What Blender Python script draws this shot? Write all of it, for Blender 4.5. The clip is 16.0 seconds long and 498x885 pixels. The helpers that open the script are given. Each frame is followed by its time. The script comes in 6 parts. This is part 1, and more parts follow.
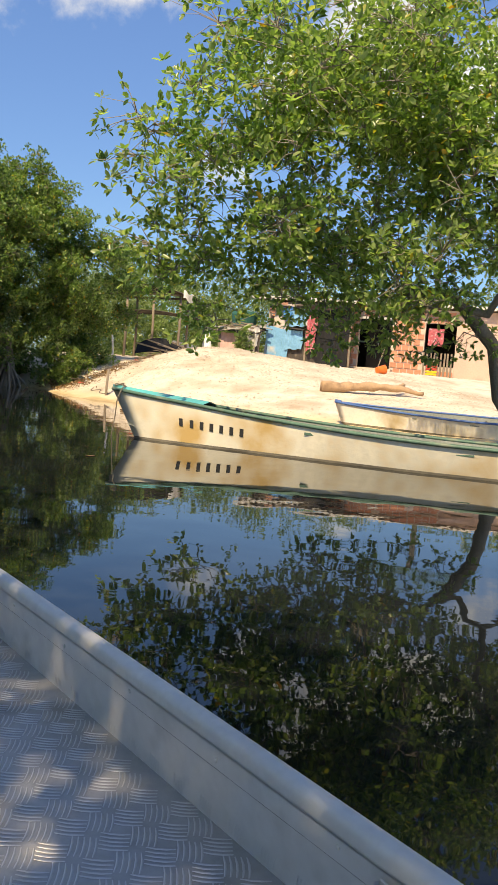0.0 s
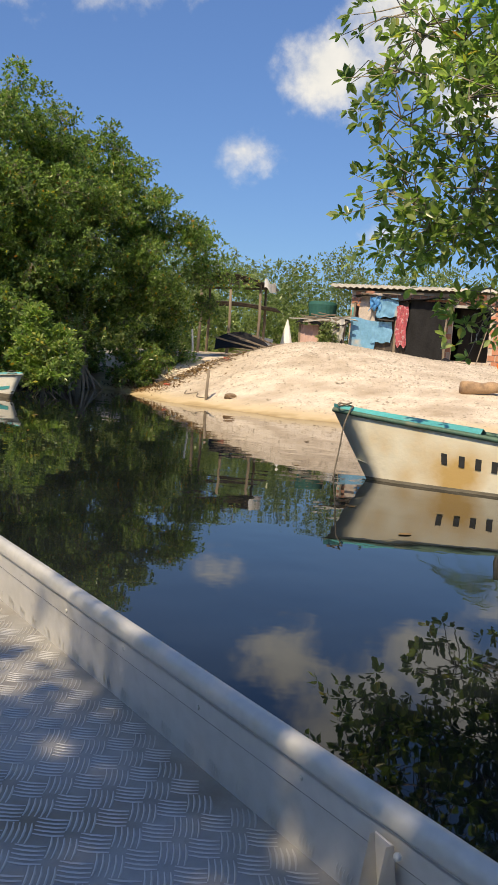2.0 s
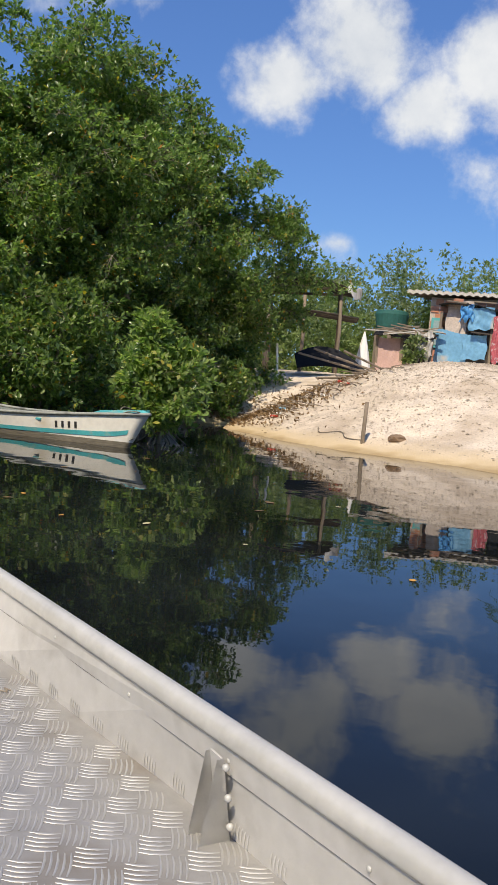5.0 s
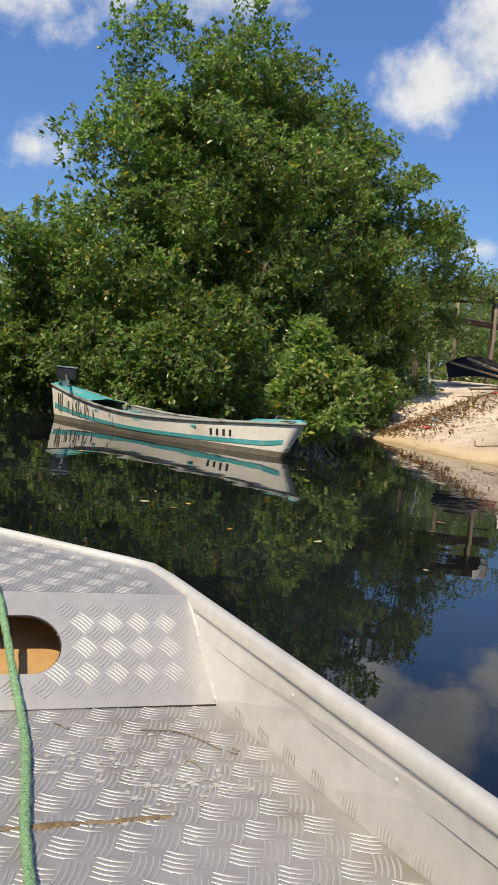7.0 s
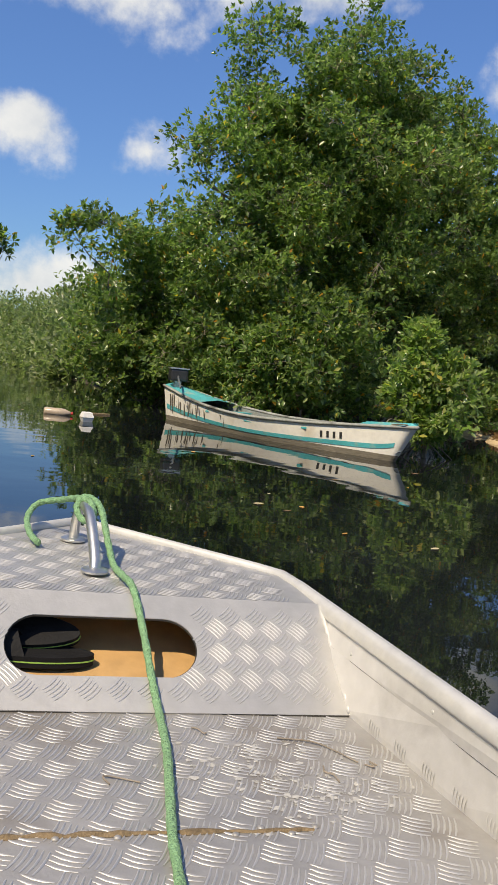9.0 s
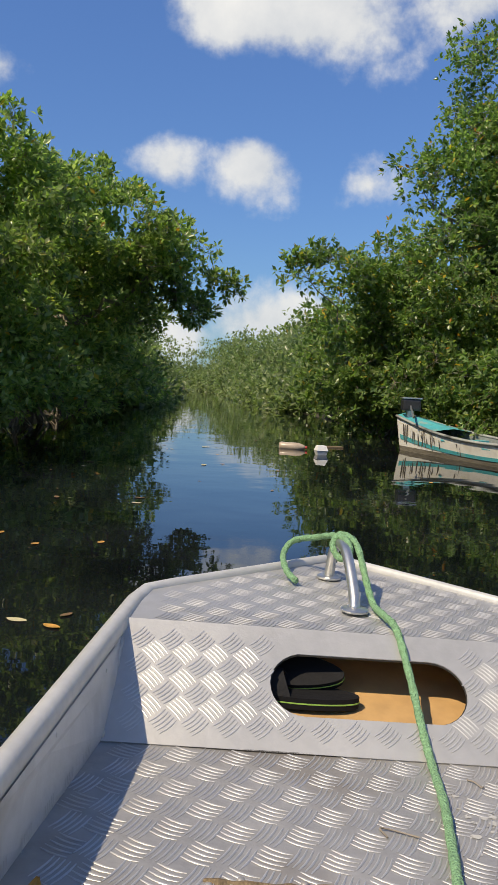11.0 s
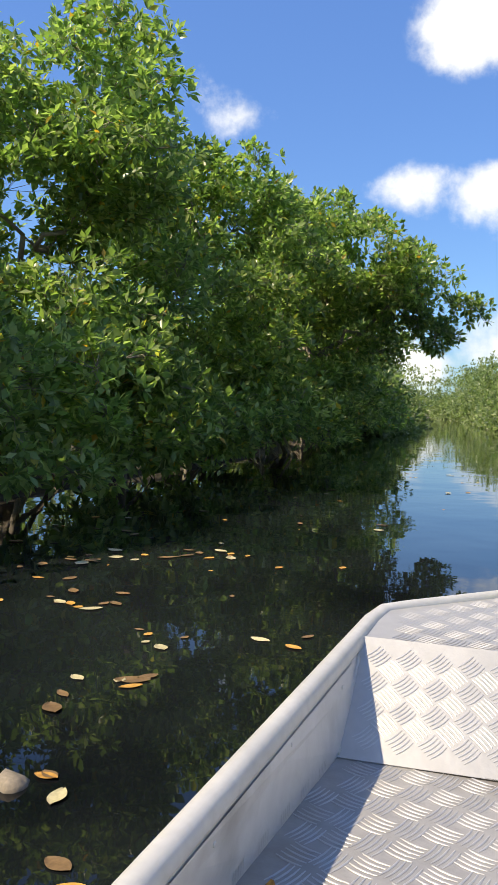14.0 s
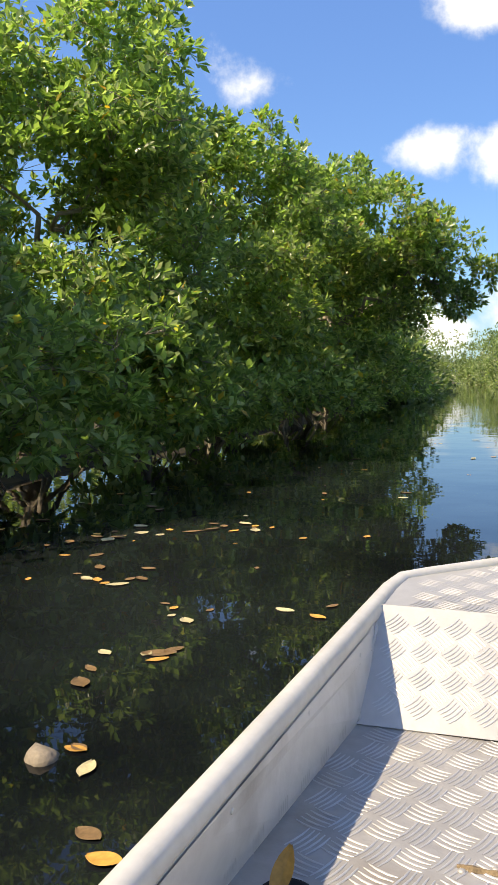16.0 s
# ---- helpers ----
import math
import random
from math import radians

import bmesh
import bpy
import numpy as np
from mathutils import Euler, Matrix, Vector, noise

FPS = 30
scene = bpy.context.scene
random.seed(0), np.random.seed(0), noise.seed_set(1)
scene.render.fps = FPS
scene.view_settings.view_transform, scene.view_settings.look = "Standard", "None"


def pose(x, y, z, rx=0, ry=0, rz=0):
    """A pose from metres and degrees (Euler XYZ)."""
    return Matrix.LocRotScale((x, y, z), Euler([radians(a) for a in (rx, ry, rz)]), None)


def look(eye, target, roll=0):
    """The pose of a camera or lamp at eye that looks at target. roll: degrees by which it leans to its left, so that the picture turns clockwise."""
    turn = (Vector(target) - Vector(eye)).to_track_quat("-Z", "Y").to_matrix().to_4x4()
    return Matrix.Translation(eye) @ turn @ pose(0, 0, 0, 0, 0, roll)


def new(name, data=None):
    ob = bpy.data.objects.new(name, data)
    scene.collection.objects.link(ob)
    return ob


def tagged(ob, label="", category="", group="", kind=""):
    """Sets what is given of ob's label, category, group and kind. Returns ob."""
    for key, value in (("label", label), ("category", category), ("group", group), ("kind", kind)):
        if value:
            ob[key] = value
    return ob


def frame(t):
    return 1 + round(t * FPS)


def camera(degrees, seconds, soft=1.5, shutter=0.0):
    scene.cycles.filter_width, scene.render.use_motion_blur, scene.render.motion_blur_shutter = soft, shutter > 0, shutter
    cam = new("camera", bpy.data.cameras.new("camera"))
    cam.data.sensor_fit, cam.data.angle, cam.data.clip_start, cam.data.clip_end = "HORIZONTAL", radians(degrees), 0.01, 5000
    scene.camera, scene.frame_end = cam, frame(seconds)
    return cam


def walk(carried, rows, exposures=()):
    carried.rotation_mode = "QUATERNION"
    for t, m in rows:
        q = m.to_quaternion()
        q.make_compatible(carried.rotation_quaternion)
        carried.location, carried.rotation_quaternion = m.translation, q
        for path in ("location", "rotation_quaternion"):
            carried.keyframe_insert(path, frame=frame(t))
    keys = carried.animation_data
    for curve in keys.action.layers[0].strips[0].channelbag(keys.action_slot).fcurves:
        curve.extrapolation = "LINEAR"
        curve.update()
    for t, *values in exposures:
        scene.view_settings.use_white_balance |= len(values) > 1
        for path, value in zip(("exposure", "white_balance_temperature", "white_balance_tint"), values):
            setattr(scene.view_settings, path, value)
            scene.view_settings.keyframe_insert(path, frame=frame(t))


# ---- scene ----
EXPOSURES = [(0.0, 0.45, 10600, 10), (1.5, 0.10, 9700, 10), (2.2, 0.06, 9300, 10), (3.0, -0.03, 8700, 10), (5.5, -0.05, 7900, 10), (6.5, -0.10, 8200, 10), (7.0, 0.0, 8300, 10), (7.6, 0.24, 8300, 10), (8.4, 0.14, 8400, 10), (9.0, 0.03, 8500, 10), (10.0, -0.10, 8400, 10), (12.5, 0.10, 8200, 10), (14.0, 0.50, 8500, 10), (16.0, 0.70, 9400, 10)]
cam = camera(31.14, 16.0)
walk(cam, [
    (0.0, pose(0.830, -9.430, 0.710, 86.03, -4.75, -29.40)),
    (0.5, pose(0.745, -8.673, 0.714, 87.84, -4.00, -28.33)),
    (1.0, pose(0.659, -7.871, 0.717, 87.17, -4.13, -26.87)),
    (1.5, pose(0.567, -7.002, 0.750, 86.02, -4.08, -26.47)),
    (2.0, pose(0.481, -6.093, 0.764, 85.33, -4.19, -27.90)),
    (2.5, pose(0.387, -5.147, 0.782, 84.81, -4.67, -30.55)),
    (3.0, pose(0.288, -4.186, 0.799, 84.72, -4.09, -32.45)),
    (5.5, pose(-0.146, -0.050, 0.873, 86.67, -4.92, -30.06)),
    (6.0, pose(-0.161, -0.046, 0.875, 87.19, -4.91, -27.95)),
    (6.5, pose(-0.179, -0.029, 0.879, 86.80, -5.25, -24.57)),
    (7.0, pose(-0.189, -0.017, 0.875, 85.73, -5.55, -22.27)),
    (7.5, pose(-0.193, -0.010, 0.869, 84.76, -5.48, -21.38)),
    (8.0, pose(-0.218, 0.007, 0.882, 83.94, -5.60, -20.53)),
    (8.5, pose(-0.231, -0.001, 0.881, 84.60, -6.79, -17.78)),
    (9.0, pose(-0.247, 0.009, 0.885, 85.11, -5.71, -15.49)),
    (9.5, pose(-0.266, 0.006, 0.893, 85.82, -4.29, -12.72)),
    (10.0, pose(-0.275, 0.023, 0.891, 85.75, -3.62, -7.57)),
    (12.5, pose(-0.327, 0.063, 0.879, 87.50, -2.28, 4.26)),
    (13.0, pose(-0.328, 0.056, 0.871, 88.14, -2.25, 7.54)),
    (13.5, pose(-0.299, 0.049, 0.872, 88.10, -2.22, 11.84)),
    (14.0, pose(-0.276, 0.044, 0.867, 87.40, -1.36, 14.51)),
    (14.5, pose(-0.262, 0.045, 0.872, 86.90, -0.40, 15.94)),
    (15.0, pose(-0.256, 0.045, 0.873, 85.80, 0.04, 17.16)),
    (15.5, pose(-0.252, 0.043, 0.870, 85.20, 0.39, 17.00)),
    (16.0, pose(-0.249, 0.043, 0.871, 85.59, 0.70, 16.03)),
], EXPOSURES)

# ---- light ----
SUN_AZ, SUN_EL = radians(-131), radians(52)      # from straight ahead, clockwise
sun_dir = Vector((math.sin(SUN_AZ) * math.cos(SUN_EL), math.cos(SUN_AZ) * math.cos(SUN_EL), math.sin(SUN_EL)))
sun = new("sun", bpy.data.lights.new("sun", "SUN"))
sun.data.energy, sun.data.angle, sun.data.color = 4.5, radians(0.55), (1.0, 0.95, 0.86)
sun.matrix_world = look((0, 0, 30), Vector((0, 0, 30)) - sun_dir)


def build_world():
    """Clear sky with the scattered fair-weather clouds that stand over the creek, and cloud added out of view."""
    world = bpy.data.worlds.new("sky")
    scene.world = world
    world.use_nodes = True
    nt = world.node_tree
    N, Lk = nt.nodes, nt.links
    N.clear()
    out = N.new("ShaderNodeOutputWorld")
    bg = N.new("ShaderNodeBackground")
    bg.inputs[1].default_value = 0.165
    sky = N.new("ShaderNodeTexSky")
    sky.sky_type, sky.sun_disc = "NISHITA", False
    sky.sun_elevation, sky.sun_rotation = SUN_EL, SUN_AZ
    sky.air_density, sky.dust_density, sky.ozone_density = 1.0, 0.3, 2.0
    tc = N.new("ShaderNodeTexCoord")
    sep = N.new("ShaderNodeSeparateXYZ")
    Lk.new(tc.outputs["Generated"], sep.inputs[0])

    def m(op, a, b=None, clamp=False):
        n = N.new("ShaderNodeMath")
        n.operation, n.use_clamp = op, clamp
        for i, v in enumerate((a, b)):
            if v is None:
                continue
            if isinstance(v, (int, float)):
                n.inputs[i].default_value = v
            else:
                Lk.new(v, n.inputs[i])
        return n.outputs[0]

    az = m("MULTIPLY", m("ARCTAN2", sep.outputs[0], sep.outputs[1]), 57.2958)
    el = m("MULTIPLY", m("ARCSINE", sep.outputs[2]), 57.2958)
    noi = N.new("ShaderNodeTexNoise")
    noi.inputs["Scale"].default_value, noi.inputs["Detail"].default_value, noi.inputs["Roughness"].default_value = 7.0, 9.0, 0.60
    Lk.new(tc.outputs["Generated"], noi.inputs["Vector"])
    big = N.new("ShaderNodeTexNoise")
    big.inputs["Scale"].default_value, big.inputs["Detail"].default_value = 4.0, 3.0
    Lk.new(tc.outputs["Generated"], big.inputs["Vector"])
    total = None
    clouds = [(0.9, 13.2, 3.4, 2.6, 1.0), (-4.7, 13.0, 2.6, 1.9, 0.85), (2.5, 21.8, 9.0, 3.6, 1.15), (16.5, 22.6, 8.0, 3.2, 1.12),
              (-15.0, 17.6, 3.6, 2.6, 0.62), (32.0, 18.2, 4.2, 2.6, 0.9), (36.5, 20.5, 4.5, 4.0, 1.05), (40.5, 17.0, 3.2, 2.4, 0.85),
              (45.5, 20.5, 4.0, 4.5, 0.95), (45.5, 13.5, 2.6, 2.6, 0.45), (2.5, 3.6, 7.0, 2.6, 1.0), (-4.0, 2.5, 5.0, 1.8, 0.9), (26.5, 13.4, 2.4, 1.4, 0.5), (36.0, 9.0, 3.0, 1.2, 0.6),
              (7.8, 12.3, 2.6, 2.0, 0.6), (22.5, 21.5, 3.0, 1.6, 0.6)]
    for ca, ce, ra, re, k in clouds:
        dx = m("DIVIDE", m("SUBTRACT", az, ca), ra)
        dy = m("DIVIDE", m("SUBTRACT", el, ce), re)
        r = m("SQRT", m("ADD", m("MULTIPLY", dx, dx), m("MULTIPLY", dy, dy)))
        v = m("MULTIPLY", m("SUBTRACT", 1.35, r), k)
        total = v if total is None else m("MAXIMUM", total, v)
    # unseen cloud added over the rest of the sky, to whiten the fill light
    away = m("MULTIPLY", m("SUBTRACT", big.outputs[0], 0.415), 3.5)
    far = m("ABSOLUTE", m("SUBTRACT", az, 15))
    away = m("SUBTRACT", away, m("MULTIPLY", m("SUBTRACT", 50, far), 0.2, True))
    total = m("MAXIMUM", total, away)
    dens = m("ADD", total, m("MULTIPLY", m("SUBTRACT", noi.outputs[0], 0.5), 3.4))
    mask = N.new("ShaderNodeMapRange")
    mask.interpolation_type = "SMOOTHSTEP"
    mask.inputs[1].default_value, mask.inputs[2].default_value = 0.32, 1.05
    Lk.new(dens, mask.inputs[0])
    tone = N.new("ShaderNodeMixRGB")
    tone.inputs[1].default_value, tone.inputs[2].default_value = (3.3, 4.0, 5.2, 1), (5.6, 6.2, 7.1, 1)
    Lk.new(m("MULTIPLY", m("SUBTRACT", noi.outputs[0], 0.3), 2.2, True), tone.inputs[0])
    deep = N.new("ShaderNodeMixRGB")
    deep.blend_type = "MULTIPLY"
    deep.inputs[0].default_value, deep.inputs[2].default_value = 1.0, (0.37, 0.63, 1.08, 1)
    Lk.new(sky.outputs[0], deep.inputs[1])
    # a clear, deep blue down to the treetops
    low = N.new("ShaderNodeMapRange")
    low.inputs[1].default_value, low.inputs[2].default_value, low.inputs[3].default_value, low.inputs[4].default_value = 0.0, 24.0, 0.68, 1.0
    Lk.new(el, low.inputs[0])
    dim = N.new("ShaderNodeMixRGB")
    dim.blend_type = "MULTIPLY"
    dim.inputs[0].default_value = 1.0
    Lk.new(deep.outputs[0], dim.inputs[1])
    Lk.new(low.outputs[0], dim.inputs[2])
    mix = N.new("ShaderNodeMixRGB")
    Lk.new(m("MULTIPLY", mask.outputs[0], 0.93), mix.inputs[0])
    Lk.new(dim.outputs[0], mix.inputs[1])
    Lk.new(tone.outputs[0], mix.inputs[2])
    Lk.new(mix.outputs[0], bg.inputs[0])
    Lk.new(bg.outputs[0], out.inputs[0])


build_world()


# ---- materials ----
def material(name, base, rough=0.6, metal=0.0, spread=0.25, scale=6.0, bump=0.2, bump_scale=60.0, stain=None, stain_at=(0.55, 0.7), stain_scale=1.5, spec=0.5, island=0.0, detail=6.0, squash=(1, 1, 1), damp=None):
    """Base colour broken up at two scales, stains with their own shape, fine relief."""
    mat = bpy.data.materials.new(name)
    mat.use_nodes = True
    nt = mat.node_tree
    N, Lk = nt.nodes, nt.links
    bs = N["Principled BSDF"]
    tc = N.new("ShaderNodeTexCoord")
    mp = N.new("ShaderNodeMapping")
    mp.inputs["Scale"].default_value = squash
    Lk.new(tc.outputs["Object"], mp.inputs[0])

    def noise_tex(s, d=detail):
        n = N.new("ShaderNodeTexNoise")
        n.inputs["Scale"].default_value, n.inputs["Detail"].default_value = s, d
        Lk.new(mp.outputs[0], n.inputs["Vector"])
        return n

    ramp = N.new("ShaderNodeValToRGB")
    lo = [c * (1 - spread) for c in base]
    hi = [min(1, c * (1 + spread)) for c in base]
    ramp.color_ramp.elements[0].color, ramp.color_ramp.elements[1].color = (*lo, 1), (*hi, 1)
    ramp.color_ramp.elements[0].position, ramp.color_ramp.elements[1].position = 0.3, 0.7
    a, c = noise_tex(scale), noise_tex(scale * 9, 3)
    mixn = N.new("ShaderNodeMath")
    mixn.operation = "MULTIPLY_ADD"
    mixn.inputs[1].default_value = 0.5
    half = N.new("ShaderNodeMath")
    half.operation = "MULTIPLY"
    half.inputs[1].default_value = 0.5
    Lk.new(c.outputs[0], half.inputs[0])
    Lk.new(a.outputs[0], mixn.inputs[0])
    Lk.new(half.outputs[0], mixn.inputs[2])
    Lk.new(mixn.outputs[0], ramp.inputs[0])
    col = ramp.outputs[0]
    if stain:
        st = noise_tex(stain_scale, 8)
        mr = N.new("ShaderNodeMapRange")
        mr.inputs[1].default_value, mr.inputs[2].default_value = stain_at
        Lk.new(st.outputs[0], mr.inputs[0])
        mx = N.new("ShaderNodeMixRGB")
        mx.inputs[2].default_value = (*stain, 1)
        Lk.new(mr.outputs[0], mx.inputs[0])
        Lk.new(col, mx.inputs[1])
        col = mx.outputs[0]
    if damp:
        # wet below a wavering height over the water
        sp = N.new("ShaderNodeSeparateXYZ")
        Lk.new(tc.outputs["Object"], sp.inputs[0])
        wob = N.new("ShaderNodeMath")
        wob.operation = "MULTIPLY_ADD"
        wob.inputs[1].default_value = -0.16
        Lk.new(noise_tex(1.7, 7).outputs[0], wob.inputs[0])
        Lk.new(sp.outputs[2], wob.inputs[2])
        for colour, z0, z1 in damp:
            mr = N.new("ShaderNodeMapRange")
            mr.inputs[1].default_value, mr.inputs[2].default_value, mr.inputs[3].default_value, mr.inputs[4].default_value = z0 - 0.08, z1 - 0.08, 1.0, 0.0
            Lk.new(wob.outputs[0], mr.inputs[0])
            mx = N.new("ShaderNodeMixRGB")
            mx.inputs[2].default_value = (*colour, 1)
            Lk.new(mr.outputs[0], mx.inputs[0])
            Lk.new(col, mx.inputs[1])
            col = mx.outputs[0]
    if island:
        oi = N.new("ShaderNodeObjectInfo")
        ge = N.new("ShaderNodeNewGeometry")
        ad = N.new("ShaderNodeMath")
        ad.operation = "ADD"
        Lk.new(oi.outputs["Random"], ad.inputs[0])
        Lk.new(ge.outputs["Random Per Island"], ad.inputs[1])
        mr = N.new("ShaderNodeMapRange")
        mr.inputs[1].default_value, mr.inputs[2].default_value = 0.0, 2.0
        mr.inputs[3].default_value, mr.inputs[4].default_value = 1 - island, 1 + island
        Lk.new(ad.outputs[0], mr.inputs[0])
        hs = N.new("ShaderNodeHueSaturation")
        Lk.new(mr.outputs[0], hs.inputs["Value"])
        Lk.new(col, hs.inputs["Color"])
        col = hs.outputs[0]
    Lk.new(col, bs.inputs["Base Color"])
    rr = N.new("ShaderNodeMapRange")
    rr.inputs[3].default_value, rr.inputs[4].default_value = max(0.03, rough - 0.13), min(1, rough + 0.13)
    Lk.new(a.outputs[0], rr.inputs[0])
    Lk.new(rr.outputs[0], bs.inputs["Roughness"])
    bs.inputs["Metallic"].default_value = metal
    bs.inputs["Specular IOR Level"].default_value = spec
    if bump:
        bn = noise_tex(bump_scale, 4)
        bp = N.new("ShaderNodeBump")
        bp.inputs["Strength"].default_value, bp.inputs["Distance"].default_value = bump, 0.01
        Lk.new(bn.outputs[0], bp.inputs["Height"])
        Lk.new(bp.outputs[0], bs.inputs["Normal"])
    return mat


def leaf_material(name, stops, through_light=0.48, rough=0.28):
    """Leaves: each one has a colour of its own, and lets light through."""
    mat = bpy.data.materials.new(name)
    mat.use_nodes = True
    N, Lk = mat.node_tree.nodes, mat.node_tree.links
    bs = N["Principled BSDF"]
    ge = N.new("ShaderNodeNewGeometry")
    ramp = N.new("ShaderNodeValToRGB")
    els = ramp.color_ramp.elements
    while len(els) < len(stops):
        els.new(0.5)
    for e, (p, c) in zip(els, stops):
        e.position, e.color = p, (*c, 1)
    Lk.new(ge.outputs["Random Per Island"], ramp.inputs[0])
    tc = N.new("ShaderNodeTexCoord")
    no = N.new("ShaderNodeTexNoise")
    no.inputs["Scale"].default_value, no.inputs["Detail"].default_value = 0.7, 3
    Lk.new(tc.outputs["Object"], no.inputs["Vector"])
    mr = N.new("ShaderNodeMapRange")
    mr.inputs[1].default_value, mr.inputs[2].default_value, mr.inputs[3].default_value, mr.inputs[4].default_value = 0.3, 0.7, 0.75, 1.3
    Lk.new(no.outputs[0], mr.inputs[0])
    hs = N.new("ShaderNodeHueSaturation")
    Lk.new(mr.outputs[0], hs.inputs["Value"])
    Lk.new(ramp.outputs[0], hs.inputs["Color"])
    Lk.new(hs.outputs[0], bs.inputs["Base Color"])
    bs.inputs["Roughness"].default_value = rough
    tr = N.new("ShaderNodeBsdfTranslucent")
    gain = N.new("ShaderNodeMixRGB")
    gain.blend_type = "MULTIPLY"
    gain.inputs[0].default_value, gain.inputs[2].default_value = 1.0, (1.34, 1.62, 0.88, 1)
    Lk.new(hs.outputs[0], gain.inputs[1])
    Lk.new(gain.outputs[0], tr.inputs["Color"])
    mx = N.new("ShaderNodeMixShader")
    mx.inputs[0].default_value = through_light
    Lk.new(bs.outputs[0], mx.inputs[1])
    Lk.new(tr.outputs[0], mx.inputs[2])
    Lk.new(mx.outputs[0], N["Material Output"].inputs[0])
    return mat


def water_material():
    mat = bpy.data.materials.new("creek_water")
    mat.use_nodes = True
    N, Lk = mat.node_tree.nodes, mat.node_tree.links
    bs = N["Principled BSDF"]
    bs.inputs["Roughness"].default_value = 0.015
    bs.inputs["IOR"].default_value = 1.33
    bs.inputs["Specular IOR Level"].default_value = 0.44
    tc = N.new("ShaderNodeTexCoord")
    mp = N.new("ShaderNodeMapping")
    mp.inputs["Scale"].default_value = (1.0, 1.0, 1.0)
    Lk.new(tc.outputs["Object"], mp.inputs[0])
    big = N.new("ShaderNodeTexNoise")
    big.inputs["Scale"].default_value, big.inputs["Detail"].default_value = 0.8, 4
    Lk.new(mp.outputs[0], big.inputs["Vector"])
    ramp = N.new("ShaderNodeValToRGB")
    ramp.color_ramp.elements[0].color, ramp.color_ramp.elements[1].color = (0.0035, 0.0048, 0.006, 1), (0.014, 0.0175, 0.019, 1)
    ramp.color_ramp.elements[0].position, ramp.color_ramp.elements[1].position = 0.35, 0.72
    Lk.new(big.outputs[0], ramp.inputs[0])
    Lk.new(ramp.outputs[0], bs.inputs["Base Color"])
    w1 = N.new("ShaderNodeTexNoise")
    w1.inputs["Scale"].default_value, w1.inputs["Detail"].default_value = 1.3, 2
    w2 = N.new("ShaderNodeTexNoise")
    w2.inputs["Scale"].default_value, w2.inputs["Detail"].default_value = 9.0, 2
    Lk.new(mp.outputs[0], w1.inputs["Vector"])
    Lk.new(mp.outputs[0], w2.inputs["Vector"])
    ad = N.new("ShaderNodeMath")
    ad.operation = "MULTIPLY_ADD"
    ad.inputs[1].default_value = 0.055
    Lk.new(w2.outputs[0], ad.inputs[0])
    Lk.new(w1.outputs[0], ad.inputs[2])
    bp = N.new("ShaderNodeBump")
    bp.inputs["Strength"].default_value, bp.inputs["Distance"].default_value = 0.34, 0.012
    Lk.new(ad.outputs[0], bp.inputs["Height"])
    Lk.new(bp.outputs[0], bs.inputs["Normal"])
    return mat


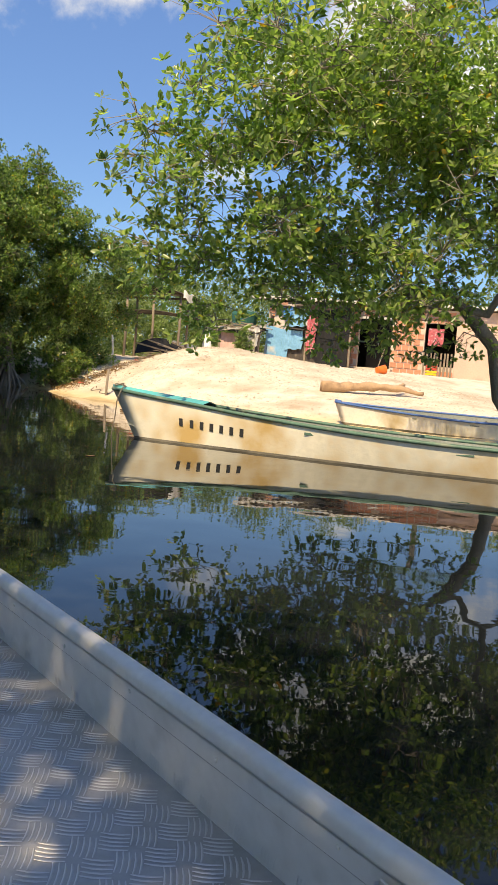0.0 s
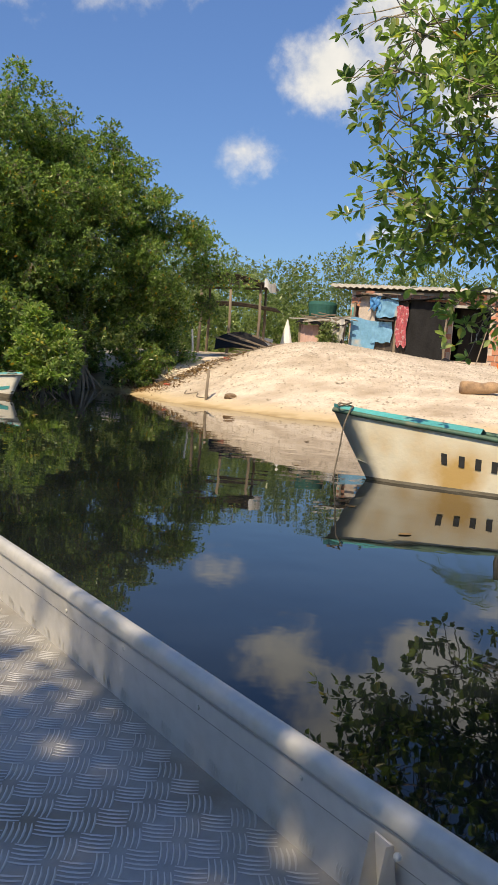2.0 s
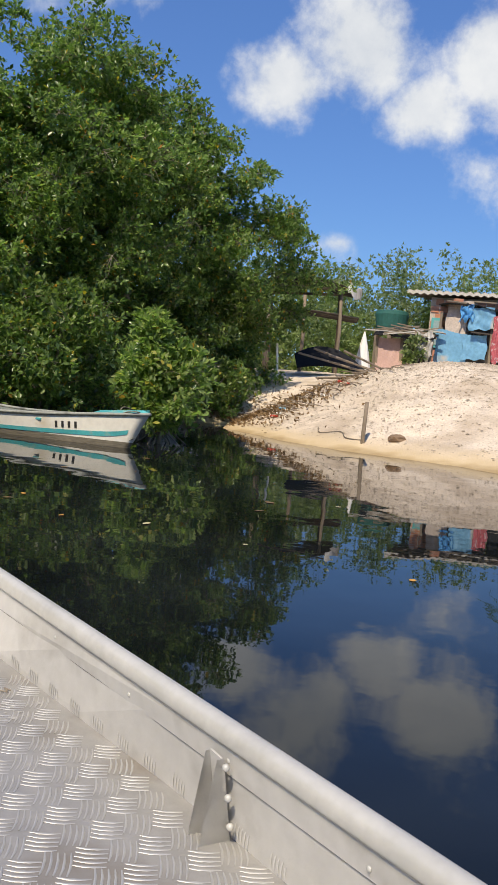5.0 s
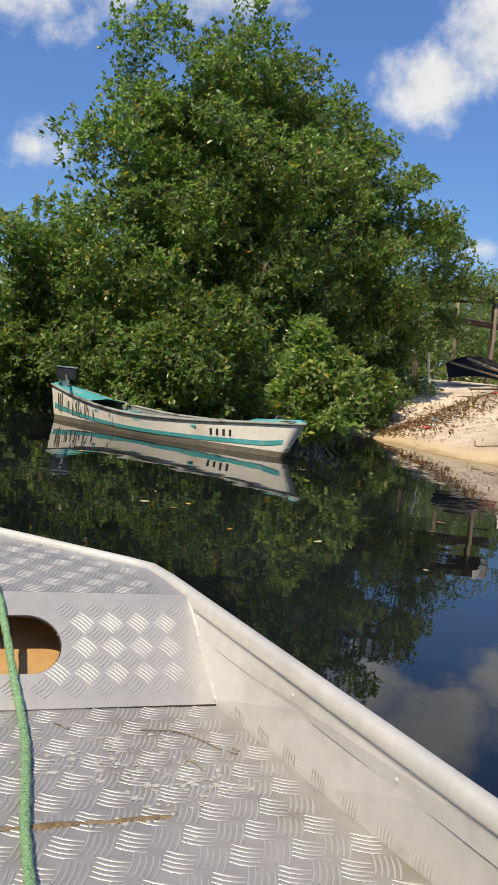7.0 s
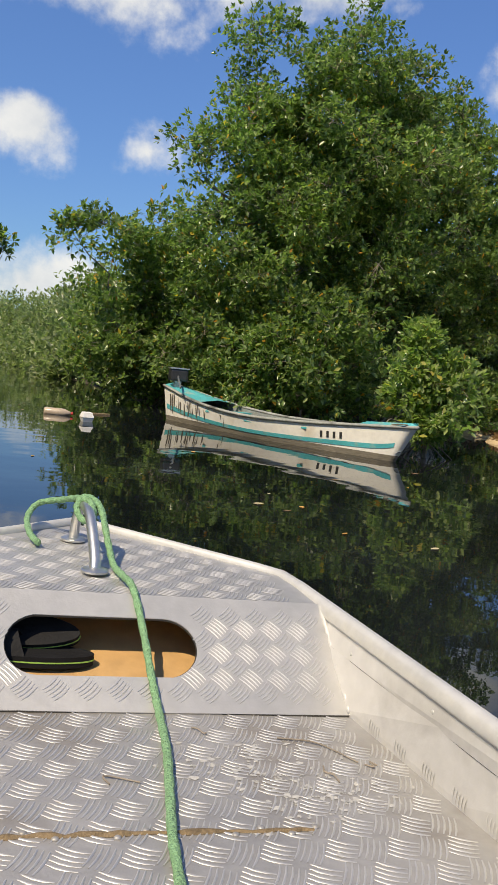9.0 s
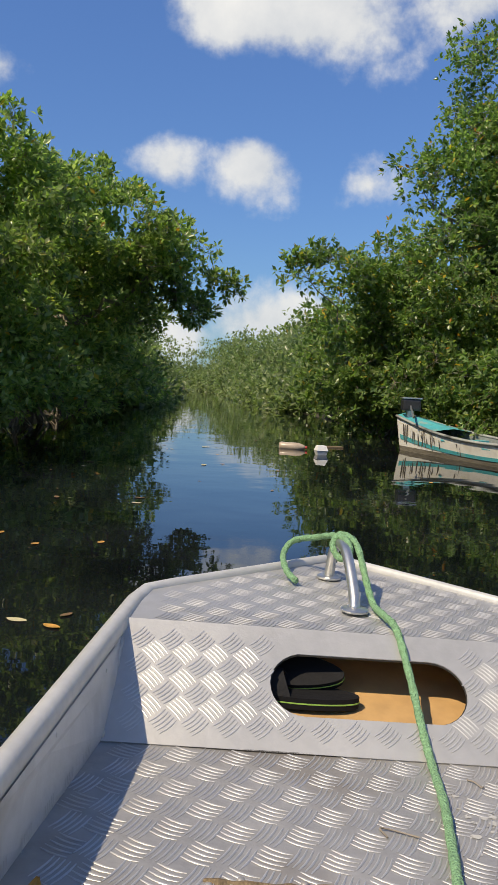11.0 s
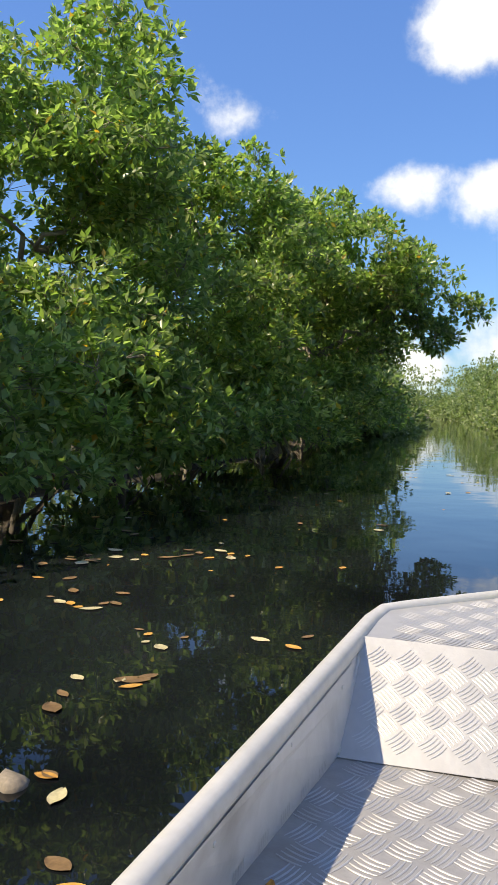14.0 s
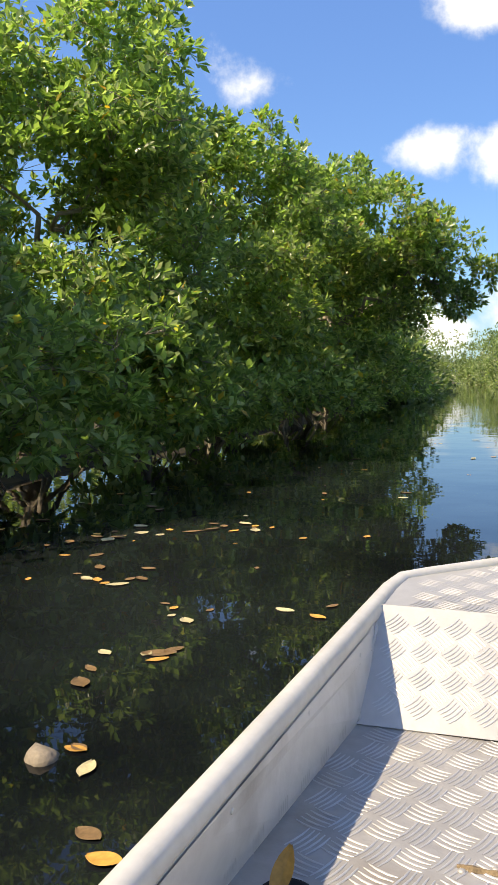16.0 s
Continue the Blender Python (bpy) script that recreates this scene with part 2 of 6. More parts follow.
M = {
    "water": water_material(),
    "mud": material("creek_mud", (0.055, 0.046, 0.034), 0.9, spread=0.5, scale=1.2, bump=0.6, bump_scale=14, stain=(0.10, 0.075, 0.045), stain_scale=3),
    "sand": material("shell_sand", (0.68, 0.58, 0.47), 0.95, spread=0.26, scale=3.5, bump=1.0, bump_scale=42, stain=(0.43, 0.34, 0.25), stain_at=(0.46, 0.70), stain_scale=0.9, damp=[((0.62, 0.48, 0.29), 0.03, 0.22), ((0.42, 0.30, 0.155), 0.0, 0.05)]),
    "alu": material("brushed_aluminium", (0.60, 0.59, 0.57), 0.48, 0.20, 0.10, 3.0, 0.06, 90, stain=(0.36, 0.345, 0.32), stain_at=(0.54, 0.80), stain_scale=6),
    "rail": material("worn_rail_aluminium", (0.55, 0.545, 0.52), 0.42, 0.15, 0.12, 5.0, 0.05, 120, stain=(0.5, 0.5, 0.48), stain_scale=7),
    "plate": material("tread_plate", (0.40, 0.39, 0.375), 0.5, 0.4, 0.16, 4.0, 0.08, 120, stain=(0.24, 0.20, 0.155), stain_at=(0.5, 0.72), stain_scale=3.2),
    "plate_clean": material("clean_tread_plate", (0.47, 0.465, 0.45), 0.46, 0.45, 0.10, 4.0, 0.05, 120),
    "bars": material("tread_ridges", (0.56, 0.555, 0.54), 0.38, 0.5, 0.08, 30.0, 0.0, spec=0.6),
    "dark_gap": material("dark_joint", (0.03, 0.028, 0.025), 0.9, bump=0),
    "rust": material("rusty_weld", (0.23, 0.165, 0.095), 0.8, 0.2, 0.5, 40, 0.5, 90),
    "rope": material("green_rope", (0.22, 0.42, 0.22), 0.85, spread=0.45, scale=120, bump=0.9, bump_scale=220),
    "rope_old": material("grey_rope", (0.20, 0.17, 0.13), 0.95, spread=0.4, scale=60, bump=0.8, bump_scale=150),
    "ply": material("plywood", (0.52, 0.31, 0.13), 0.75, spread=0.18, scale=3, bump=0.1, bump_scale=60, stain=(0.36, 0.2, 0.08), stain_scale=4),
    "rubber": material("black_rubber", (0.013, 0.013, 0.014), 0.7, spread=0.3, scale=30, bump=0.2, spec=0.2),
    "lime": material("lime_edging", (0.35, 0.6, 0.12), 0.6, bump=0),
    "white_hull": material("weathered_white_paint", (0.82, 0.79, 0.70), 0.55, spread=0.10, scale=2.2, bump=0.15, bump_scale=30, stain=(0.52, 0.40, 0.22), stain_at=(0.56, 0.75), stain_scale=1.3),
    "ochre_hull": material("stained_cream_paint", (0.78, 0.72, 0.57), 0.6, spread=0.12, scale=1.6, bump=0.2, bump_scale=30, stain=(0.58, 0.38, 0.15), stain_at=(0.49, 0.68), stain_scale=1.8),
    "teal": material("teal_paint", (0.06, 0.40, 0.42), 0.5, spread=0.2, scale=5, bump=0.15, bump_scale=40, stain=(0.25, 0.42, 0.38), stain_scale=6),
    "green_trim": material("dark_green_paint", (0.07, 0.15, 0.11), 0.6, spread=0.35, scale=6, bump=0.2, bump_scale=40, stain=(0.2, 0.22, 0.16), stain_scale=4),
    "grey_trim": material("worn_grey_rubbing_strake", (0.30, 0.31, 0.28), 0.7, spread=0.4, scale=5, bump=0.3, bump_scale=40, stain=(0.10, 0.10, 0.09), stain_scale=4),
    "blue_trim": material("blue_paint", (0.05, 0.13, 0.34), 0.55, spread=0.25, scale=6, bump=0.15, bump_scale=40),
    "bare_hull": material("waterline_grey_wood", (0.20, 0.175, 0.13), 0.8, spread=0.4, scale=3, bump=0.4, bump_scale=30, stain=(0.08, 0.07, 0.055), stain_scale=2.4, squash=(0.4, 1, 2)),
    "hull_inside": material("hull_inside_paint", (0.20, 0.22, 0.20), 0.75, spread=0.35, scale=4, bump=0.3),
    "streak": material("dark_dirt", (0.10, 0.085, 0.07), 0.8, spread=0.5, scale=14, bump=0.1),
    "ink": material("black_lettering", (0.03, 0.03, 0.03), 0.6, bump=0),
    "brick": material("hollow_clay_brick", (0.51, 0.225, 0.14), 0.9, spread=0.2, scale=9, bump=0.5, bump_scale=60, stain=(0.36, 0.2, 0.13), stain_scale=8, island=0.22),
    "mortar": material("rough_mortar", (0.56, 0.46, 0.38), 0.95, spread=0.25, scale=8, bump=0.6, bump_scale=40),
    "plaster": material("pink_plaster", (0.56, 0.40, 0.32), 0.9, spread=0.12, scale=2.5, bump=0.25, bump_scale=40, stain=(0.4, 0.29, 0.24), stain_scale=2),
    "fibre": material("fibre_cement_roof", (0.50, 0.47, 0.43), 0.9, spread=0.2, scale=3, bump=0.3, stain=(0.2, 0.18, 0.16), stain_scale=2),
    "tarp_black": material("black_tarp", (0.018, 0.018, 0.019), 0.8, spread=0.4, scale=3, bump=0.6, bump_scale=8, spec=0.15),
    "crumpled_blue": material("crumpled_blue_plastic", (0.06, 0.27, 0.55), 0.45, spread=0.3, scale=4, bump=0.5, bump_scale=12, stain=(0.35, 0.45, 0.5), stain_at=(0.6, 0.7), stain_scale=5),
    "blue_panel": material("faded_blue_sheet", (0.14, 0.36, 0.55), 0.6, spread=0.2, scale=2, bump=0.2, bump_scale=15, stain=(0.45, 0.45, 0.42), stain_at=(0.5, 0.6), stain_scale=1.6),
    "sunlit_edge": material("sunlit_roof_edge", (0.62, 0.57, 0.50), 0.9, spread=0.2, scale=5, bump=0.2),
    "pale_board": material("pinkish_grey_board", (0.52, 0.44, 0.38), 0.85, spread=0.25, scale=3, bump=0.4, bump_scale=20, stain=(0.33, 0.27, 0.23), stain_scale=3),
    "turquoise": material("turquoise_paint", (0.10, 0.42, 0.42), 0.5, spread=0.15, scale=6, bump=0.1),
    "pane": material("dusty_pane", (0.30, 0.42, 0.42), 0.2, spread=0.2, scale=3, bump=0.0),
    "net": material("dark_netting", (0.06, 0.05, 0.042), 0.85, spread=0.5, scale=9, bump=0.7, bump_scale=25, stain=(0.16, 0.13, 0.10), stain_scale=5),
    "grey_panel": material("grey_board", (0.48, 0.46, 0.42), 0.85, spread=0.2, scale=3, bump=0.3),
    "pink_panel": material("pink_sheet", (0.55, 0.36, 0.32), 0.8, spread=0.15, scale=3, bump=0.3),
    "green_net": material("green_netting", (0.02, 0.12, 0.10), 0.8, spread=0.3, scale=10, bump=0.4),
    "cloth_white": material("white_cloth", (0.80, 0.80, 0.78), 0.85, spread=0.06, scale=6, bump=0.2),
    "cloth_red": material("red_patterned_cloth", (0.45, 0.10, 0.12), 0.85, spread=0.5, scale=18, bump=0.2, stain=(0.6, 0.5, 0.5), stain_scale=14),
    "styro": material("dirty_white_foam", (0.74, 0.73, 0.70), 0.8, spread=0.08, scale=6, bump=0.2),
    "orange": material("orange_plastic", (0.75, 0.16, 0.03), 0.45, bump=0),
    "yellow": material("yellow_plastic", (0.75, 0.50, 0.03), 0.45, bump=0),
    "red": material("red_plastic", (0.50, 0.05, 0.03), 0.45, bump=0),
    "dark": material("dark_door_room_shade", (0.035, 0.032, 0.03), 0.9, spread=0.3, scale=4),
    "wood": material("grey_weathered_wood", (0.24, 0.19, 0.14), 0.85, spread=0.35, scale=4, bump=0.5, bump_scale=40, squash=(3, 3, 0.5)),
    "log": material("bare_log", (0.42, 0.27, 0.16), 0.85, spread=0.3, scale=5, bump=0.5, bump_scale=24, stain=(0.25, 0.16, 0.1), stain_scale=4),
    "bark": material("mangrove_bark", (0.25, 0.212, 0.168), 0.9, spread=0.35, scale=5, bump=0.6, bump_scale=30),
    "stone": material("brown_stone", (0.24, 0.16, 0.10), 0.9, spread=0.35, scale=8, bump=0.6, bump_scale=30),
    "stone_pale": material("pale_creek_stone", (0.24, 0.20, 0.15), 0.8, spread=0.3, scale=14, bump=0.5, bump_scale=40),
    "plastic_clear": material("cloudy_plastic", (0.45, 0.36, 0.27), 0.3, spread=0.2, scale=8, bump=0.1),
    "motor": material("black_motor_cowl", (0.03, 0.03, 0.032), 0.4, spread=0.2, scale=6, bump=0.05),
    "steel": material("galvanised_steel", (0.62, 0.62, 0.60), 0.38, 0.9, 0.1, 12, 0.05),
    "dry_leaf": material("dry_leaf", (0.60, 0.31, 0.065), 0.6, spread=0.35, scale=12, bump=0.2, island=0.45),
    "leaf": leaf_material("mangrove_leaf", [(0.0, (0.075, 0.130, 0.044)), (0.40, (0.133, 0.211, 0.066)), (0.75, (0.212, 0.296, 0.095)), (0.96, (0.326, 0.402, 0.159)), (0.985, (0.500, 0.355, 0.044)), (1.0, (0.500, 0.190, 0.044))]),
    # lighter copy of the same mangrove leaf: sunlight is put into its colour
    "leaf_sunlit": leaf_material("sunlit_mangrove_leaf", [(0.0, (0.114, 0.180, 0.058)), (0.40, (0.191, 0.270, 0.087)), (0.75, (0.298, 0.380, 0.130)), (0.96, (0.454, 0.489, 0.232)), (0.988, (0.527, 0.448, 0.087)), (1.0, (0.527, 0.238, 0.043))], 0.54),
    "splash": material("dried_white_splash", (0.46, 0.45, 0.42), 0.8, spread=0.2, scale=30, bump=0.2),
    "brown_leaf": material("rotting_leaf", (0.20, 0.12, 0.05), 0.6, spread=0.4, scale=12, bump=0.2, island=0.45),
    "pale_leaf": material("pale_leaf", (0.50, 0.44, 0.25), 0.6, spread=0.3, scale=12, bump=0.2, island=0.35),
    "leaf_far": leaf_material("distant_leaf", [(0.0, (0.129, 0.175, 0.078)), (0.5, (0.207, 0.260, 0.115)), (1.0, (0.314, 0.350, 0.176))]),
    "palm": leaf_material("palm_frond", [(0.0, (0.08, 0.14, 0.03)), (0.7, (0.13, 0.19, 0.05)), (1.0, (0.30, 0.26, 0.12))]),
}


# ---- mesh helpers ----
def np_mesh(name, V, F, mat, smooth=False):
    """A mesh from vertex and face arrays (faces all with the same number of corners)."""
    V, F = np.asarray(V, np.float32), np.asarray(F, np.int32)
    me = bpy.data.meshes.new(name)
    k = F.shape[1]
    me.vertices.add(len(V))
    me.vertices.foreach_set("co", V.ravel())
    me.loops.add(F.size)
    me.loops.foreach_set("vertex_index", F.ravel())
    me.polygons.add(len(F))
    me.polygons.foreach_set("loop_start", np.arange(0, F.size, k, dtype=np.int32))
    me.polygons.foreach_set("loop_total", np.full(len(F), k, np.int32))
    if smooth:
        me.polygons.foreach_set("use_smooth", np.ones(len(F), bool))
    me.update(calc_edges=True)
    me.materials.append(mat)
    return me


def thing(name, label, category, m=Matrix(), group="", kind=""):
    ob = new(name)
    ob.matrix_world = m
    ob.empty_display_size = 0.1
    return tagged(ob, label, category, group, kind)


def mesh_part(name, me, parent=None, label="", kind="", m=None):
    ob = new(name, me)
    ob.parent = parent
    if m is not None:
        ob.matrix_basis = m
    return tagged(ob, label, kind=kind)


def part(name, bm, mat, parent=None, label="", smooth=False, kind="", m=None):
    me = bpy.data.meshes.new(name)
    bmesh.ops.recalc_face_normals(bm, faces=bm.faces)
    for f in bm.faces:
        f.smooth = smooth
    bm.to_mesh(me)
    bm.free()
    me.materials.append(mat)
    return mesh_part(name, me, parent, label, kind, m)


def solo(name, bm, mat, label, category, m=Matrix(), group="", smooth=False, kind=""):
    """A thing of one mesh."""
    ob = part(name, bm, mat, None, smooth=smooth)
    ob.matrix_world = m
    return tagged(ob, label, category, group, kind)


def box(bm, size, m=Matrix(), bevel=0.0):
    r = bmesh.ops.create_cube(bm, size=1.0, matrix=m @ Matrix.Diagonal((*size, 1)))
    if bevel:
        es = list({e for v in r["verts"] for e in v.link_edges})
        bmesh.ops.bevel(bm, geom=es, offset=bevel, segments=2, affect="EDGES", profile=0.6)
    return bm


def boxed(size, m=Matrix(), bevel=0.0):
    return box(bmesh.new(), size, m, bevel)


def tube(bm, pts, radii, sides=8, cap=True, flat=1.0):
    """A round bar along points; radii may taper."""
    pts = [Vector(p) for p in pts]
    if isinstance(radii, (int, float)):
        radii = [radii] * len(pts)
    rings, up = [], Vector((0, 0, 1))
    prev = None
    for i, p in enumerate(pts):
        d = (pts[min(i + 1, len(pts) - 1)] - pts[max(i - 1, 0)]).normalized()
        if prev is None:
            a = d.cross(up if abs(d.z) < 0.95 else Vector((1, 0, 0))).normalized()
        else:
            a = (prev - d * prev.dot(d)).normalized()
        prev = a
        c = d.cross(a)
        rings.append([bm.verts.new(p + (a * math.cos(t) + c * math.sin(t) * flat) * radii[i]) for t in (2 * math.pi * k / sides for k in range(sides))])
    for r0, r1 in zip(rings, rings[1:]):
        for k in range(sides):
            bm.faces.new((r0[k], r0[(k + 1) % sides], r1[(k + 1) % sides], r1[k]))
    if cap:
        bm.faces.new(rings[0][::-1])
        bm.faces.new(rings[-1])
    return bm


def smooth_path(pts, n):
    """Catmull-Rom through points."""
    pts = [Vector(p) for p in pts]
    ext = [pts[0] * 2 - pts[1], *pts, pts[-1] * 2 - pts[-2]]
    out = []
    for i in range(len(pts) - 1):
        a, b, c, d = ext[i:i + 4]
        for k in range(n):
            t = k / n
            out.append(0.5 * ((2 * b) + (c - a) * t + (2 * a - 5 * b + 4 * c - d) * t * t + (3 * b - a - 3 * c + d) * t ** 3))
    return out + [pts[-1]]


def lathe(bm, prof, sides=16, m=Matrix()):
    rings = []
    for r, z in prof:
        rings.append([bm.verts.new(m @ Vector((r * math.cos(a), r * math.sin(a), z))) for a in (2 * math.pi * k / sides for k in range(sides))])
    for r0, r1 in zip(rings, rings[1:]):
        for k in range(sides):
            bm.faces.new((r0[k], r0[(k + 1) % sides], r1[(k + 1) % sides], r1[k]))
    bm.faces.new(rings[0][::-1])
    bm.faces.new(rings[-1])
    return bm


def sheet(fn, nu, nv, thick=0.01):
    """A bent sheet with thickness: fn(u, v) gives a point, u and v run from 0 to 1."""
    bm = bmesh.new()
    g = [[bm.verts.new(fn(i / nu, j / nv)) for j in range(nv + 1)] for i in range(nu + 1)]
    for i in range(nu):
        for j in range(nv):
            bm.faces.new((g[i][j], g[i + 1][j], g[i + 1][j + 1], g[i][j + 1]))
    if thick:
        bmesh.ops.recalc_face_normals(bm, faces=bm.faces)
        bmesh.ops.solidify(bm, geom=bm.faces[:], thickness=thick)
    return bm


def lumpy(bm, amount, scale, seed=0.0):
    for v in bm.verts:
        v.co += v.normal * amount * noise.noise(v.co * scale + Vector((seed, seed * 2, 0)))
    return bm


def stone_bm(size, seed, flat=0.6, sub=2):
    bm = bmesh.new()
    bmesh.ops.create_icosphere(bm, subdivisions=sub, radius=size)
    bm.normal_update()
    lumpy(bm, size * 0.45, 1.6 / size, seed)
    for v in bm.verts:
        v.co.z *= flat
    return bm


# ---- ground, sand, water ----
RIGHT = ((-60, -10.9, -6, -3, 1.4, 4.5, 7, 8.6, 10, 11.5, 13.4, 14.6, 15.6, 17, 20, 27, 45, 60, 75, 130), (16, 12.4, 10.6, 10.9, 10.9, 9.6, 8.2, 7.85, 7.55, 7.5, 7.7, 7.6, 5.8, 4.2, 2.6, 1.6, 0.4, -1.5, -6, -60))
LEFT = ((-60, -5, 3, 8, 12, 20, 30, 45, 58, 75, 130), (-5.5, -4.6, -4.3, -4.1, -3.8, -3.4, -3.3, -3.6, -7, -18, -90))


def bank_right(y):
    return np.interp(y, *RIGHT)


def bank_left(y):
    return np.interp(y, *LEFT)


def waves(x, y, k, seed=0.0):
    """Smooth uneven relief, about -1 to 1."""
    return (np.sin(k * x + 1.3 * np.sin(0.7 * k * y + seed)) + np.sin(0.83 * k * y + 1.7 * np.sin(0.6 * k * x + 2 * seed)) + 0.5 * np.sin(2.3 * k * (x + y) + seed)) / 2.5


def sand_height(x, y):
    d = x - bank_right(y) - np.clip(y - 13.4, 0, 4) * 0.8
    d = d + 0.14 * waves(x, y, 1.8, 1.0)
    rise = np.where(d > 0, 1.28 * (1 - np.exp(-(np.maximum(d, 0) / 2.7) ** 1.3)), 0.30 * d)
    mound = 0.46 * np.exp(-((x - 11.5) ** 2 / 5.0 + (y - 12.0) ** 2 / 6.0))
    return np.maximum(rise * np.clip((y - 0.5) / 10, 0.2, 1) + mound * np.clip(d / 1.8, 0, 1) + 0.012 * waves(x, y, 4.8, 3.0) + 0.009 * waves(x, y, 15, 5.0), -0.9)


def ground_height(x, y):
    d = np.maximum(x - bank_right(y), bank_left(y) - x)
    z = np.clip(d * 0.3, -0.9, 0.3) + 0.05 * waves(x, y, 1.4, 2.0) * (d > 0)
    inside = (x > 6.5) & (x < 33) & (y > -14) & (y < 24)
    return np.where(inside & (x > bank_right(y) - 1), np.minimum(z, sand_height(x, y) - 0.12), z)


def grid_mesh(name, xs, ys, fn, mat):
    X, Y = np.meshgrid(xs, ys, indexing="ij")
    V = np.stack([X, Y, fn(X, Y)], -1).reshape(-1, 3)
    n, m_ = len(xs), len(ys)
    i, j = np.meshgrid(np.arange(n - 1), np.arange(m_ - 1), indexing="ij")
    a = (i * m_ + j).ravel()
    return np_mesh(name, V, np.stack([a, a + m_, a + m_ + 1, a + 1], -1), mat, True)


def spaced(lo, hi, step, far):
    """Fine steps in the middle, wide ones out to the horizon."""
    out = np.geomspace(1, far, 14)
    return np.concatenate([lo - out[::-1] * step, np.arange(lo, hi, step), hi + out * step])


ground = tagged(new("ground", grid_mesh("ground", spaced(-20, 30, 0.8, 900), spaced(-20, 90, 0.8, 900), ground_height, M["mud"])), "dark mud and leaf litter under the mangroves", "ground", kind="structure")
sand = tagged(new("sand_bank", grid_mesh("sand_bank", np.arange(6.5, 33, 0.135), np.arange(-14, 24, 0.135), sand_height, M["sand"])), "pale shell sand bank sloping up from the creek", "sand", kind="structure")


def water_sheet():
    """The creek's surface, open where the aluminium hull sits in it."""
    bm = bmesh.new()
    far = 4000
    outer = [bm.verts.new((x, y, 0)) for x, y in ((-far, -far), (far, -far), (far, far), (-far, far))]
    half = ((1.55, 0.36), (0.0, 0.60), (-5.0, 1.17), (-7.5, 1.44), (-10.35, 1.745))
    hull = [bm.verts.new((side * x, y, 0)) for side, row in ((1, half), (-1, half[::-1])) for y, x in row]
    es = [bm.edges.new((r[i], r[(i + 1) % len(r)])) for r in (outer, hull) for i in range(len(r))]
    bmesh.ops.triangle_fill(bm, use_beauty=True, edges=es, normal=(0, 0, 1))
    ob = part("water", bm, M["water"])
    return tagged(ob, "still dark creek water mirroring trees and sky", "water", kind="structure")


water = water_sheet()


# ---- the aluminium boat that carries the camera ----
KNEE = 0.76                         # first knee bracket aft of the bow
DECK = -0.715                       # floor under the eye point


def rail_x(y):
    return 0.463 + 0.1036 * (1.973 - y)


def foot_x(y):
    return 0.482 + 0.154 * (1.562 - max(y, 0.9)) + (0.1036 * (0.9 - y) if y < 0.9 else 0)


def ridge_cells(cells, origin, du, dv, angle, cw, ch, w=0.0019, h=0.0019, flip=1.0):
    """Five raised bars for each cell of tread plate: cells holds (u, v, turned), laid out from origin along du and dv."""
    c = np.asarray(cells, float)
    o, du, dv = (np.asarray(q, float) for q in (origin, du, dv))
    nm = np.cross(du, dv)
    nm = flip * nm / np.linalg.norm(nm)
    turned = c[:, 2] > 0.5
    s = np.array((-0.47, -0.16, 0.16, 0.47))
    off = ((np.arange(5) - 2) * 0.185)[:, None]
    bow = 0.24 * (0.1 - s * s)[None]
    plain = np.stack([np.broadcast_to(s[None], (5, 4)), off - bow], -1)
    turn = np.stack([off + bow, np.broadcast_to(s[None], (5, 4))], -1)
    P = np.where(turned[:, None, None, None], turn[None], plain[None])          # cell, bar, station, 2
    taper = np.array((0.55, 1, 1, 0.55))[None, None, :, None]
    wide = np.where(turned[:, None, None, None], np.array((w, 0)), np.array((0, w))) * taper
    ca, sa = math.cos(angle), math.sin(angle)

    def lay(q):
        return o + (c[:, 0, None, None] + q[..., 0] * ca - q[..., 1] * sa)[..., None] * du + (c[:, 1, None, None] + q[..., 0] * sa + q[..., 1] * ca)[..., None] * dv

    Q = P * np.array((cw, ch))
    V = np.stack([lay(Q - wide), lay(Q) + nm * (h * np.array((0.5, 1, 1, 0.5)))[None, None, :, None], lay(Q + wide)], 3)   # cell, bar, station, 3, xyz
    base = (np.arange(len(c) * 5) * 12)[:, None, None]
    quads = np.array([(q * 3 + e, q * 3 + e + 1, q * 3 + e + 4, q * 3 + e + 3) for q in range(3) for e in range(2)])
    return V.reshape(-1, 3), (base + quads[None]).reshape(-1, 4)


def rail_bar(bm, pts, widths, height):
    """A folded flat-topped rail with rounded shoulders, swept along a line."""
    prof = [(-0.44, -0.75), (-0.5, -0.55), (-0.5, -0.12), (-0.45, 0.14), (-0.34, 0.34), (-0.18, 0.46), (0.0, 0.50), (0.18, 0.46), (0.34, 0.34), (0.45, 0.14), (0.5, -0.12), (0.5, -0.55), (0.44, -0.75)]
    pts = [Vector(p) for p in pts]
    prev = None
    for i, p in enumerate(pts):
        d = (pts[min(i + 1, len(pts) - 1)] - pts[max(i - 1, 0)]).normalized()
        side = d.cross(Vector((0, 0, 1))).normalized()
        cur = [bm.verts.new(p + side * (a * widths[i]) + Vector((0, 0, c * height))) for a, c in prof]
        if prev:
            for k in range(len(prof)):
                bm.faces.new((prev[k], prev[(k + 1) % len(prof)], cur[(k + 1) % len(prof)], cur[k]))
        prev = cur
    bmesh.ops.recalc_face_normals(bm, faces=bm.faces)


